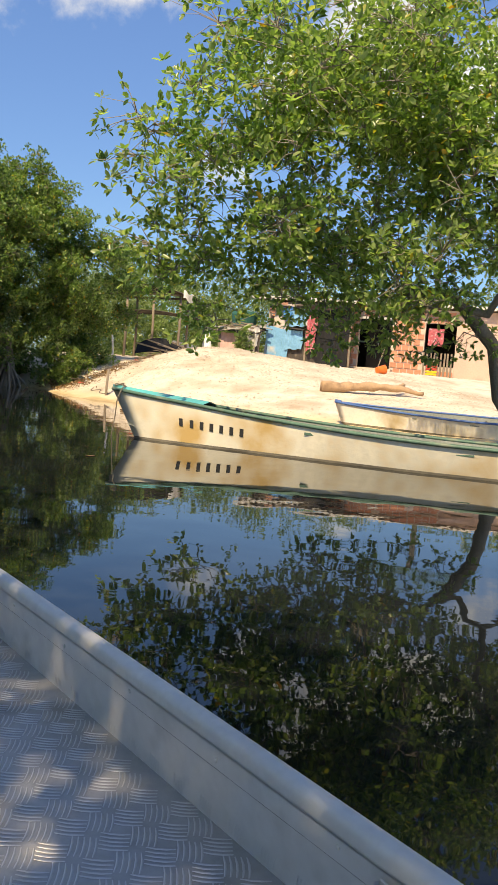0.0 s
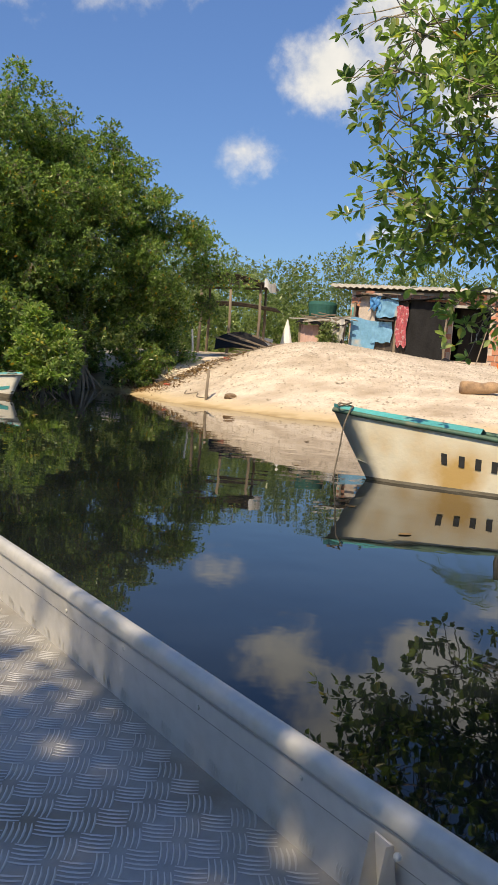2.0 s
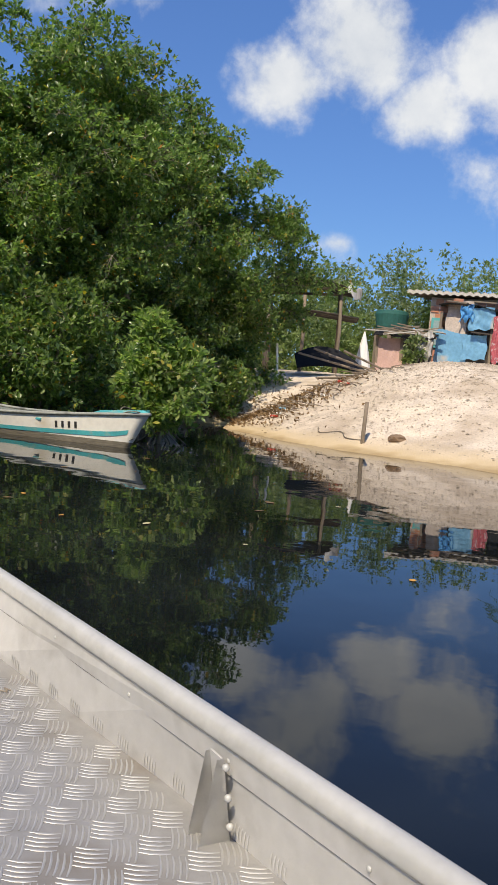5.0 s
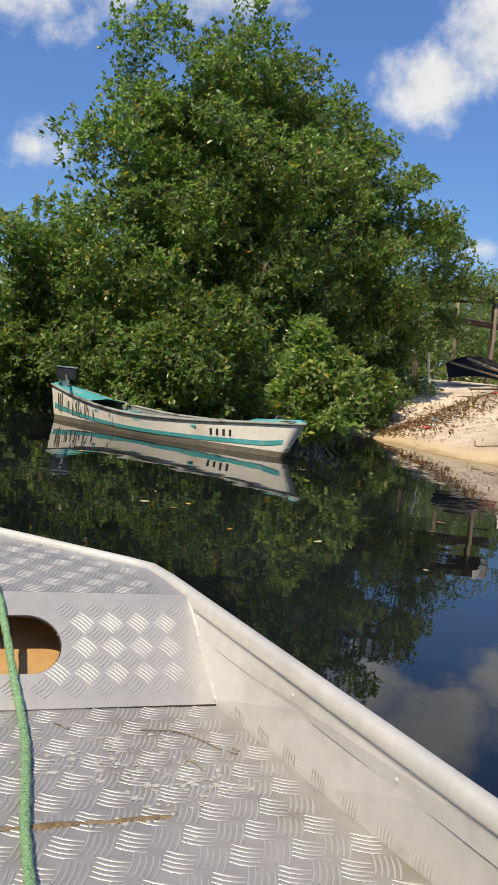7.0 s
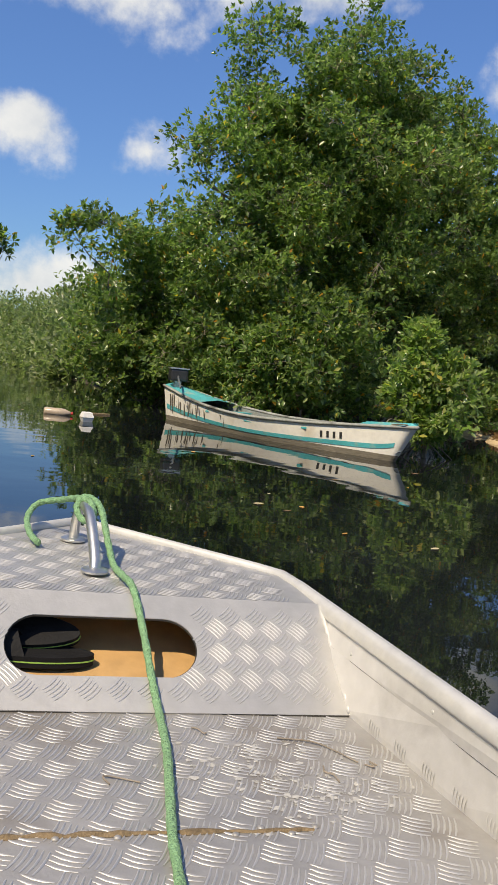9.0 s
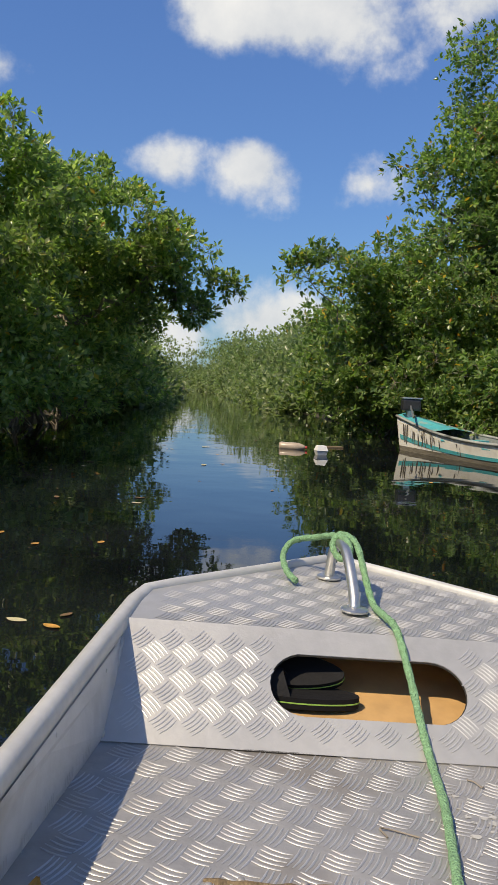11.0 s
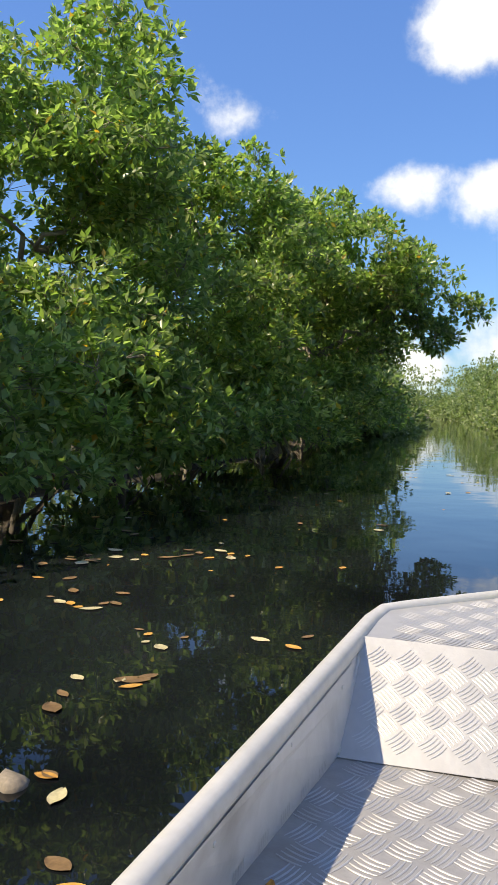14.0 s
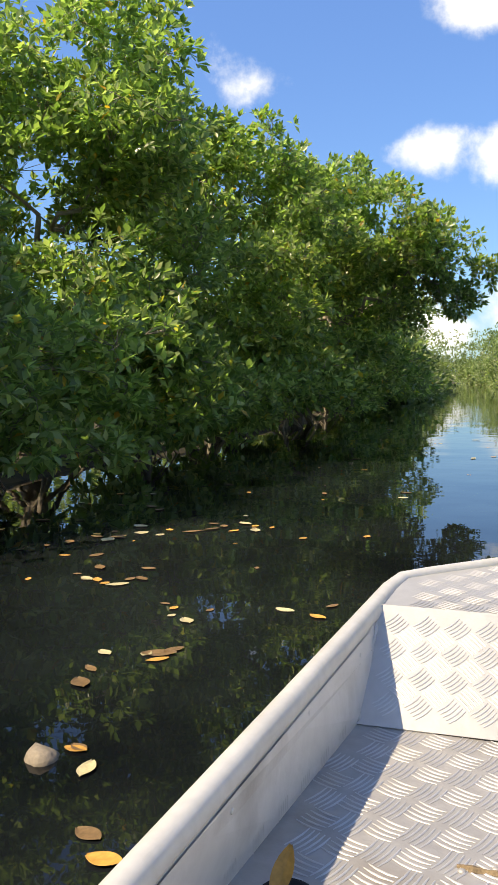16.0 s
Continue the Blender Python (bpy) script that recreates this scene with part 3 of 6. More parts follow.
def build_own_boat():
    boat = thing("aluminium_boat", "grey aluminium flat-bottomed boat with tread-plate floor, afloat on the creek", "boat",
                 Matrix.Translation((0, 0, 0.9)) @ Matrix.Rotation(radians(1.733), 4, "X") @ Matrix.Rotation(radians(1.439), 4, "Y"))
    y1, yb, ys = 1.973, 1.562, -10.4
    APEX = (0, 2.37, DECK + 0.165)
    Z = lambda h: DECK + h
    # floor
    bm = bmesh.new()
    rows = [1.562, 0.9, 0.0, -2.0, -4.0, ys]
    for side in (1,):
        prev = None
        for y in rows:
            cur = [bm.verts.new((x * foot_x(y), y, Z(0))) for x in (-1, 1)]
            if prev:
                bm.faces.new((prev[0], prev[1], cur[1], cur[0]))
            prev = cur
    part("floor_plate", bm, M["plate"], boat, "dirty tread-plate floor")
    cw, ch = 0.0485, 0.060
    cells = []
    for j in range(int((1.55 - ys) / ch)):
        y = 1.53 - j * ch
        half = foot_x(y) - 0.008
        for i in range(-int(half / cw) - 1, int(half / cw) + 2):
            x = i * cw
            if abs(x) < half - 0.012 and not (math.hypot(x + 0.485, y - 1.045) < 0.05):
                cells.append((x + random.uniform(-.001, .001), y, (i + j) % 2 == 0))
    V, F = ridge_cells(cells, (0, 0, Z(0.0005)), (1, 0, 0), (0, 1, 0), radians(-26), cw, ch)
    mesh_part("tread_pattern", np_mesh("tread_pattern", V, F, M["bars"]), boat, "raised five-bar tread ridges", kind="stuff")
    # the plate turns up a little at the foot of each side: a row of upright bars
    for side in (1, -1):
        foot = []
        for j in range(int((1.50 - (ys + 0.2)) / 0.085)):
            y = 1.47 - j * 0.085
            if side > 0 or y > -0.5:
                foot.append((y, 0.014, True))
        slant = np.array((side * -0.08, 0, 1.0))
        lower = [q for q in foot if q[0] < 0.9]
        upper = [q for q in foot if q[0] >= 0.9]
        for row, x0, k in ((upper, 0.482 + 0.154 * 1.562, -0.154), (lower, 0.482 + 0.154 * 0.662 + 0.1036 * 0.9, -0.1036)):
            V, F = ridge_cells(row, (side * (x0 - 0.0032), 0, Z(0.004)), (side * k, 1, 0), slant, 0.15, 0.042, 0.026, 0.0017, 0.0011, flip=-side)
            mesh_part("tread_pattern", np_mesh("tread_pattern", V, F, M["alu"]), boat, "tread ridges turned up at the foot of the side wall", kind="stuff")
    # bow panel with its oval hatch
    f0, f1 = Vector((0, yb, Z(0))), Vector((0, 1.771, Z(0.159)))
    slope = (f1 - f0)
    plen = slope.length
    sd = slope.normalized()
    pn = Vector((1, 0, 0)).cross(sd).normalized()
    place = lambda u, v: Vector((u, 0, 0)) + f0 + sd * v
    bm = bmesh.new()
    outer = [bm.verts.new(place(u, v)) for u, v in ((-0.484, 0), (0.484, 0), (0.480, plen * 0.5), (0.470, plen), (-0.470, plen), (-0.480, plen * 0.5))]
    hw, hh, hv = 0.186, 0.067, plen * 0.53
    inner = []
    for k in range(28):
        a = 2 * math.pi * k / 28
        cx = (hw - hh) * (1 if math.cos(a) > 0 else -1)
        inner.append(bm.verts.new(place(cx + hh * math.cos(a), hv + hh * math.sin(a))))
    es = [bm.edges.new((r[i], r[(i + 1) % len(r)])) for r in (outer, inner) for i in range(len(r))]
    bmesh.ops.triangle_fill(bm, use_beauty=True, edges=es, normal=pn)
    rim = [v.co.copy() for v in inner]
    bmesh.ops.recalc_face_normals(bm, faces=bm.faces)
    bmesh.ops.solidify(bm, geom=bm.faces[:], thickness=0.004)
    panel = part("bow_panel", bm, M["plate_clean"], boat, "sloping bow panel with an oval hatch")
    bm = bmesh.new()
    tube(bm, [*rim, rim[0]], 0.0022, 6, cap=False)
    part("hatch_rim", bm, M["dark_gap"], panel, "dark cut edge of the oval hatch")
    c2 = 0.041
    cells = []
    for i in range(-18, 19):
        for j in range(-18, 19):
            u, v = (i - j) * c2 * 0.7071, (i + j) * c2 * 0.7071 + plen / 2
            half = 0.482 - 0.03 * max(0, v) / plen
            if abs(u) < half - 0.016 and 0.018 < v < plen - 0.018:
                du = max(0, abs(u) - (hw - hh))
                if math.hypot(du, v - hv) > hh + 0.017:
                    cells.append((u, v, (i + j) % 2 == 0))
    V, F = ridge_cells(cells, f0 + pn * 0.0046, (1, 0, 0), sd, radians(45), c2, c2, 0.0018, 0.0017)
    mesh_part("tread_pattern", np_mesh("tread_pattern", V, F, M["bars"]), panel, "raised tread ridges", kind="stuff")
    # locker behind the hatch
    bm = bmesh.new()
    box(bm, (0.86, 0.42, 0.012), Matrix.Translation((0, 1.82, Z(0.052))) @ Matrix.Rotation(radians(13), 4, "X"))
    part("locker_floor", bm, M["ply"], boat, "plywood board inside the bow locker")
    bm = bmesh.new()
    box(bm, (0.80, 0.012, 0.06), Matrix.Translation((0, 2.03, Z(0.125))))
    part("locker_back", bm, M["ply"], boat, "plywood back of the bow locker")
    # front deck
    bm = bmesh.new()
    ring = [(-0.47, 1.771, 0.159), (0.47, 1.771, 0.159), (0.463, y1, 0.163), (0, 2.36, 0.166), (-0.463, y1, 0.163)]
    bm.faces.new([bm.verts.new((x, y, Z(z))) for x, y, z in ring])
    deck = part("bow_deck", bm, M["plate_clean"], boat, "triangular tread-plate foredeck")
    cells = []
    for j in range(11):
        y = 1.80 + j * 0.052
        half = 0.45 if y < y1 else 0.463 * (2.36 - y) / (2.36 - y1)
        for i in range(-10, 11):
            x = i * cw
            if abs(x) < half - 0.035 and not (abs(x) < 0.03 and (abs(y - 1.905) < 0.03 or abs(y - 2.18) < 0.03)):
                cells.append((x, y, (i + j) % 2 == 0))
    V, F = ridge_cells(cells, (0, 0, Z(0.1600 - 1.771 * 0.0119)), (1, 0, 0), (0, 1, 0.0119), radians(-26), cw, 0.052)
    mesh_part("tread_pattern", np_mesh("tread_pattern", V, F, M["bars"]), deck, "raised tread ridges", kind="stuff")
    # side walls, rails, hull
    for side, nm in ((1, "starboard"), (-1, "port")):
        bm = bmesh.new()
        prev = None
        for y in (2.0, 1.771, 1.562, 1.2, 0.9, 0.0, -2.0, -4.0, ys):
            fx = foot_x(y) if y <= 1.562 else 0.482 - (y - 1.562) * 0.16
            pts = [(fx, 0.0), (fx - 0.002, 0.012), (rail_x(y) - 0.013, 0.135), (rail_x(y) - 0.010, 0.15)]
            cur = [bm.verts.new((side * x, y, Z(z))) for x, z in pts]
            if prev:
                for k in range(3):
                    bm.faces.new((prev[k], prev[k + 1], cur[k + 1], cur[k]))
            prev = cur
        wall = part("side_wall", bm, M["alu"], boat, "plain sheet aluminium side wall")
        # doubled upper strip with its open joint
        def wall_x(y, z):
            fx = foot_x(y) if y <= 1.562 else 0.482 - (y - 1.562) * 0.16
            return fx - 0.002 + (rail_x(y) - 0.013 - fx + 0.002) * (z - 0.012) / 0.123
        bm = bmesh.new()
        for a, c in ((1.68, 1.562), (1.562, 0.9), (0.9, 0.0), (0.0, -2.0), (-2.0, ys + 0.05)):
            q = [bm.verts.new((side * (wall_x(y, z) - 0.0025), y, Z(z))) for y, z in ((a, 0.100), (c, 0.100), (c, 0.134), (a, 0.134))]
            bm.faces.new(q)
        bmesh.ops.remove_doubles(bm, verts=bm.verts, dist=1e-4)
        part("doubling_strip", bm, M["alu"], wall, "riveted strip under the rail")
        bm = bmesh.new()
        tube(bm, [(side * (wall_x(y, 0.099) - 0.0005), y, Z(0.099)) for y in (1.68, 1.562, 0.9, 0.0, -2.0, ys + 0.05)], 0.0012, 4)
        part("joint", bm, M["dark_gap"], wall, "thin dark joint")
        y = 1.60
        k = 0
        while y > (-9.8 if side > 0 else -1.0):
            bm = bmesh.new()
            bmesh.ops.create_uvsphere(bm, u_segments=8, v_segments=5, radius=0.0045, matrix=Matrix.Translation((side * (wall_x(y, 0.118) - 0.003), y, Z(0.122 if k % 2 else 0.114))) @ Matrix.Diagonal((0.5, 1, 1, 1)))
            part("rivet", bm, M["rail"], wall, smooth=True)
            y -= 0.29
            k += 1
        bm = bmesh.new()
        pts = [(side * rail_x(ys), ys, Z(0.156)), (side * rail_x(0), 0, Z(0.160)), (side * rail_x(1.90), 1.90, Z(0.160)), (side * 0.452, 1.985, Z(0.162)), (side * 0.40, 2.035, Z(0.164)), (side * 0.02, 2.365, Z(0.170))]
        rail_bar(bm, pts, [0.037, 0.037, 0.036, 0.031, 0.026, 0.024], 0.026)
        part("gunwale_rail", bm, M["rail"], boat, "rounded worn gunwale rail", smooth=True)
        bm = bmesh.new()
        prev = None
        for y, f in ((2.37, 0.02), (1.985, 0.455), (0, rail_x(0)), (ys, rail_x(ys))):
            cur = [bm.verts.new(p) for p in ((side * f, y, Z(0.15)), (side * (f + 0.02 if y < 2 else f), y, Z(0.0)), (side * max(f - 0.12, 0.0), y - (0.3 if y > 1.9 else 0), Z(-0.34)))]
            if prev:
                for k in range(2):
                    bm.faces.new((prev[k], prev[k + 1], cur[k + 1], cur[k]))
            prev = cur
        part("hull_side", bm, M["alu"], boat, "aluminium hull side")
        for y in (KNEE, KNEE - 4.08, KNEE - 6.00, KNEE - 7.80, KNEE - 9.40):
            bm = bmesh.new()
            fx, rx = foot_x(y) - 0.003, rail_x(y) - 0.02
            for dy in (0.0, 0.034):
                q = [bm.verts.new((side * x, y - dy, Z(z))) for x, z in ((fx, 0.0), (fx - 0.052, 0.0), (fx - 0.052, 0.012), (rx - 0.012, 0.128), (rx, 0.128))]
                bm.faces.new(q)
            bmesh.ops.solidify(bm, geom=bm.faces[:], thickness=0.003)
            box(bm, (0.003, 0.034, 0.13), Matrix.Translation((side * (fx + rx) / 2 - side * 0.004, y - 0.017, Z(0.066))) @ Matrix.Rotation(side * math.atan2(rx - fx, 0.13), 4, "Y"))
            br = part("knee_bracket", bm, M["alu"], boat, "folded aluminium knee bracket")
            for z in (0.03, 0.075, 0.122):
                bm = bmesh.new()
                t = z / 0.13
                bmesh.ops.create_uvsphere(bm, u_segments=8, v_segments=5, radius=0.006, matrix=Matrix.Translation((side * (fx + (rx - fx) * t - 0.006), y - 0.048, Z(z))))
                part("rivet", bm, M["rail"], br, smooth=True)
    bm = bmesh.new()
    bm.faces.new([bm.verts.new(p) for p in ((-rail_x(ys), ys, Z(0.15)), (rail_x(ys), ys, Z(0.15)), (rail_x(ys) - 0.1, ys, Z(-0.34)), (-rail_x(ys) + 0.1, ys, Z(-0.34)))])
    part("transom", bm, M["alu"], boat, "flat aluminium transom")
    # joints of the floor
    bm = bmesh.new()
    tube(bm, smooth_path([(-0.48, 1.566, Z(0.001)), (-0.2, 1.561, Z(0.002)), (0.1, 1.564, Z(0.002)), (0.48, 1.559, Z(0.001))], 6), 0.0022, 5)
    part("bow_seam", bm, M["dark_gap"], boat, "open joint at the foot of the bow panel")
    bm = bmesh.new()
    tube(bm, [(-0.287 + 0.554 * t, 1.165 + random.uniform(-.003, .003), Z(0.001)) for t in np.linspace(0, 1, 30)], [0.0048 * random.uniform(0.4, 1.4) for _ in range(30)], 5)
    part("weld_seam", bm, M["rust"], boat, "rust-stained weld across the floor")
    for i in range(14):
        bm = bmesh.new()
        bmesh.ops.create_uvsphere(bm, u_segments=8, v_segments=5, radius=0.006, matrix=Matrix.Translation((-0.28 + i * 0.0425, 1.158 + 0.016 * (i % 2), Z(0.001))) @ Matrix.Diagonal((1, 1, 0.5, 1)))
        part("rivet", bm, M["plate"], boat, smooth=True)
    # solid black disc; the dark inside the drain hole is its colour
    bm = bmesh.new()
    lathe(bm, [(0.036, 0), (0.036, 0.002), (0.030, 0.003)], 20, Matrix.Translation((-0.485, 1.045, Z(0))))
    part("drain_cap", bm, M["rubber"], boat, "black round disc on the floor for the dark of a drain hole")
    rs = random.Random(31)
    bm = bmesh.new()
    for _ in range(260):
        cx, cy, sp = rs.choice(((0.22, 1.37, 0.06), (0.33, 1.27, 0.05), (0.26, 1.30, 0.10)))
        x, y, r = rs.gauss(cx, sp), rs.gauss(cy, sp * 0.7), 0.0015 + abs(rs.gauss(0, 0.0035))
        ring = []
        for k in range(9):
            a = 2 * math.pi * k / 9
            q = r * rs.uniform(0.4, 1.4)
            ring.append(bm.verts.new((x + q * math.cos(a), y + 0.8 * q * math.sin(a), Z(0.0012))))
        bm.faces.new(ring)
    tagged(part("dried_splash", bm, M["splash"], boat), "dried whitish splash specks on the floor", kind="stuff")
    for side in (-1, 1):
        bm = bmesh.new()
        ln = [place(side * (0.484 - 0.014 * t), plen * t) + pn * 0.004 for t in np.linspace(0.02, 0.99, 26)]
        tube(bm, ln, [0.0045 * rs.uniform(0.6, 1.5) for _ in ln], 6)
        bm.normal_update()
        lumpy(bm, 0.004, 160, side)
        part("weld_bead", bm, M["rail"], boat, "lumpy weld bead at the edge of the bow panel", smooth=True)
    # mooring post: a bent flat bar with two feet
    bm = bmesh.new()
    tube(bm, smooth_path([(-0.003, 1.905, Z(0.168)), (-0.004, 1.93, Z(0.20)), (-0.012, 2.02, Z(0.262)), (-0.02, 2.10, Z(0.272)), (-0.026, 2.16, Z(0.235)), (-0.029, 2.18, Z(0.168))], 5), 0.0125, 10, flat=1.0)
    bit = part("mooring_bitt", bm, M["steel"], boat, "bent metal mooring bitt", smooth=True)
    for y in (1.905, 2.18):
        bm = bmesh.new()
        lathe(bm, [(0.030, 0), (0.030, 0.004), (0.026, 0.006), (0.014, 0.008)], 16, Matrix.Translation((-0.003 if y < 2 else -0.029, y, Z(0.168))))
        part("foot_flange", bm, M["steel"], bit)
    # the after body trims level with the water
    for ob in boat.children_recursive:
        me = ob.data
        co = np.empty(len(me.vertices) * 3, np.float32)
        me.vertices.foreach_get("co", co)
        co = co.reshape(-1, 3)
        co[:, 2] += 0.0122 * np.maximum(0, -co[:, 1])
        me.vertices.foreach_set("co", co.ravel())
        me.update()
    return boat, place, pn, hv


own_boat, panel_place, panel_n, hatch_v = build_own_boat()
BOAT = own_boat.matrix_world.copy()


def in_boat(p):
    return BOAT @ Vector((p[0], p[1], DECK + p[2]))


def rope_thing(name, pts, r, mat, label, n=8):
    pts = smooth_path(pts, n)
    o = pts[0].copy()
    bm = bmesh.new()
    sides = 10
    tube(bm, [p - o for p in pts], [r * (1 + 0.10 * math.sin(i * 2.1)) for i in range(len(pts))], sides)
    return solo(name, bm, mat, label, "rope", Matrix.Translation(o), smooth=True)


r_ = 0.0077
rope_thing("mooring_rope", [in_boat(p) for p in ((-0.117, 2.087, 0.178), (-0.135, 2.15, 0.185), (-0.14, 2.235, 0.205), (-0.115, 2.265, 0.235), (-0.06, 2.20, 0.262), (-0.03, 2.11, 0.286), (-0.008, 2.06, 0.285), (-0.004, 2.04, 0.255), (-0.024, 2.065, 0.244), (-0.038, 2.09, 0.268), (-0.02, 2.10, 0.292),
           (0.012, 2.06, 0.28), (0.03, 1.99, 0.215), (0.040, 1.93, 0.178), (0.052, 1.85, 0.176), (0.063, 1.775, 0.172), (0.078, 1.69, 0.112), (0.09, 1.60, 0.045), (0.096, 1.535, 0.011), (0.086, 1.40, 0.010), (0.066, 1.26, 0.010), (0.046, 1.12, 0.010), (0.03, 0.9, 0.010), (0.02, 0.6, 0.010), (0.05, 0.3, 0.010))], r_, M["rope"], "green braided mooring rope lying over the foredeck and floor", 7)


def sandal(m, label):
    th = thing("sandal", label, "sandal", m, "sandals in the locker")
    def outline(t):
        a = 2 * math.pi * t
        x = 0.040 * math.cos(a) * (1 + 0.12 * math.sin(a))
        return x, 0.115 * math.sin(a)
    for nm, z0, z1, s, mat, lab in (("sole", 0, 0.010, 1.0, M["rubber"], ""), ("edging", 0.010, 0.0125, 1.01, M["lime"], "thin lime edging"), ("footbed", 0.0125, 0.022, 1.0, M["rubber"], "")):
        bm = bmesh.new()
        lo = [bm.verts.new((outline(k / 28)[0] * s, outline(k / 28)[1] * s, z0)) for k in range(28)]
        hi = [bm.verts.new((outline(k / 28)[0] * s, outline(k / 28)[1] * s, z1)) for k in range(28)]
        for k in range(28):
            bm.faces.new((lo[k], lo[(k + 1) % 28], hi[(k + 1) % 28], hi[k]))
        bm.faces.new(lo[::-1])
        bm.faces.new(hi)
        part(nm, bm, mat, th, lab)
    bm = sheet(lambda u, v: Vector(((u - 0.5) * 0.078, 0.015 + 0.05 * v + 0.02 * math.sin(math.pi * u), 0.020 + 0.042 * math.sin(math.pi * u))), 10, 3, 0.003)
    part("strap", bm, M["rubber"], th, "black strap")
    return th


sandal(BOAT @ Matrix.Translation((-0.125, 1.715, DECK + 0.036)) @ Matrix.Rotation(radians(84), 4, "Z"), "black rubber sandal with lime edging lying in the bow locker")
sandal(BOAT @ Matrix.Translation((-0.150, 1.765, DECK + 0.070)) @ Matrix.Rotation(radians(80), 4, "Z") @ Matrix.Rotation(radians(-34), 4, "Y"), "black rubber sandal tilted on top of its pair")


def dry_leaf_mesh(seed, length=0.075):
    rnd = random.Random(seed)
    w, cup = length * rnd.uniform(0.38, 0.5), rnd.uniform(0.1, 0.3)
    bm = sheet(lambda u, v: Vector(((u - 0.5) * length, (v - 0.5) * w * max(0.05, math.sin(math.pi * min(max(u * 0.94 + 0.03, 0.02), 0.98))) ** 0.8, cup * length * ((v - 0.5) ** 2 * 1.2 + (u - 0.5) ** 2 * 0.6) )), 8, 4, 0.0008)
    return bm


def loose_leaf(name, m, seed, label, group, length, mat=None):
    return solo(name, dry_leaf_mesh(seed, length), mat or M["dry_leaf"], label, "leaf", m, group)


# bits that lie on the floor
loose_leaf("fallen_leaf", BOAT @ Matrix.Translation((-0.492, 1.055, DECK + 0.022)) @ Matrix.Rotation(1.3, 4, "Z") @ Matrix.Rotation(-0.8, 4, "Y"), 3, "curled brown leaf standing on the boat floor", "leaves in the boat", 0.07)
for k, (x, y, ln, a) in enumerate(((0.30, 1.46, 0.15, -0.5), (0.43, 1.36, 0.02, 0.3), (-0.02, 1.30, 0.03, 1.0), (0.36, 1.30, 0.05, 2.2), (0.15, 1.50, 0.02, 0.1))):
    rnd = random.Random(k)
    pts = [(0, 0, 0.003), (ln * 0.4, rnd.uniform(-.02, .02), 0.005), (ln * 0.7, rnd.uniform(-.03, .01), 0.004), (ln, rnd.uniform(-.04, 0), 0.003)]
    bm = bmesh.new()
    tube(bm, smooth_path(pts, 4), 0.0016, 5)
    solo("twig", bm, M["bark"], "thin dry twig on the tread-plate floor", "twig", BOAT @ Matrix.Translation((x, y, DECK)) @ Matrix.Rotation(a, 4, "Z"), "twigs in the boat")


# ---- trees ----
def unit_rows(v):
    return v / np.maximum(np.linalg.norm(v, axis=1, keepdims=True), 1e-9)


def leaf_arrays(tips, outs, per, size, rng, fine=False):
    """Whorls of leaves at twig tips."""
    n = len(tips) * per
    base = np.repeat(tips, per, 0)
    out = np.repeat(outs, per, 0)
    d = unit_rows(out * 0.55 + rng.normal(size=(n, 3)) * 0.75 + np.array([0, 0, 0.05]))
    ln = size * rng.uniform(0.65, 1.2, (n, 1))
    nm = np.array([0, 0, 1.0]) + 0.55 * rng.normal(size=(n, 3)) + 0.35 * out
    nm = unit_rows(nm - d * (nm * d).sum(1, keepdims=True))
    side = np.cross(d, nm)
    w = ln * rng.uniform(0.20, 0.27, (n, 1))
    b = base + d * ln * 0.12
    if fine:
        P = [b, b + d * ln * 0.30 + side * w * 0.85 + nm * ln * 0.05, b + d * ln * 0.68 + side * w * 0.9 + nm * ln * 0.03, b + d * ln - nm * ln * 0.06,
             b + d * ln * 0.68 - side * w * 0.9 + nm * ln * 0.03, b + d * ln * 0.30 - side * w * 0.85 + nm * ln * 0.05]
        V = np.stack(P, 1).reshape(-1, 3)
        i = np.arange(n) * 6
        F = np.concatenate([np.stack([i, i + 1, i + 2, i + 3], 1), np.stack([i, i + 3, i + 4, i + 5], 1)])
    else:
        P = [b, b + d * ln * 0.5 + side * w + nm * ln * 0.06, b + d * ln - nm * ln * 0.05, b + d * ln * 0.5 - side * w + nm * ln * 0.06]
        V = np.stack(P, 1).reshape(-1, 3)
        i = np.arange(n) * 4
        F = np.concatenate([np.stack([i, i + 1, i + 2], 1), np.stack([i, i + 2, i + 3], 1)])
    return V, F


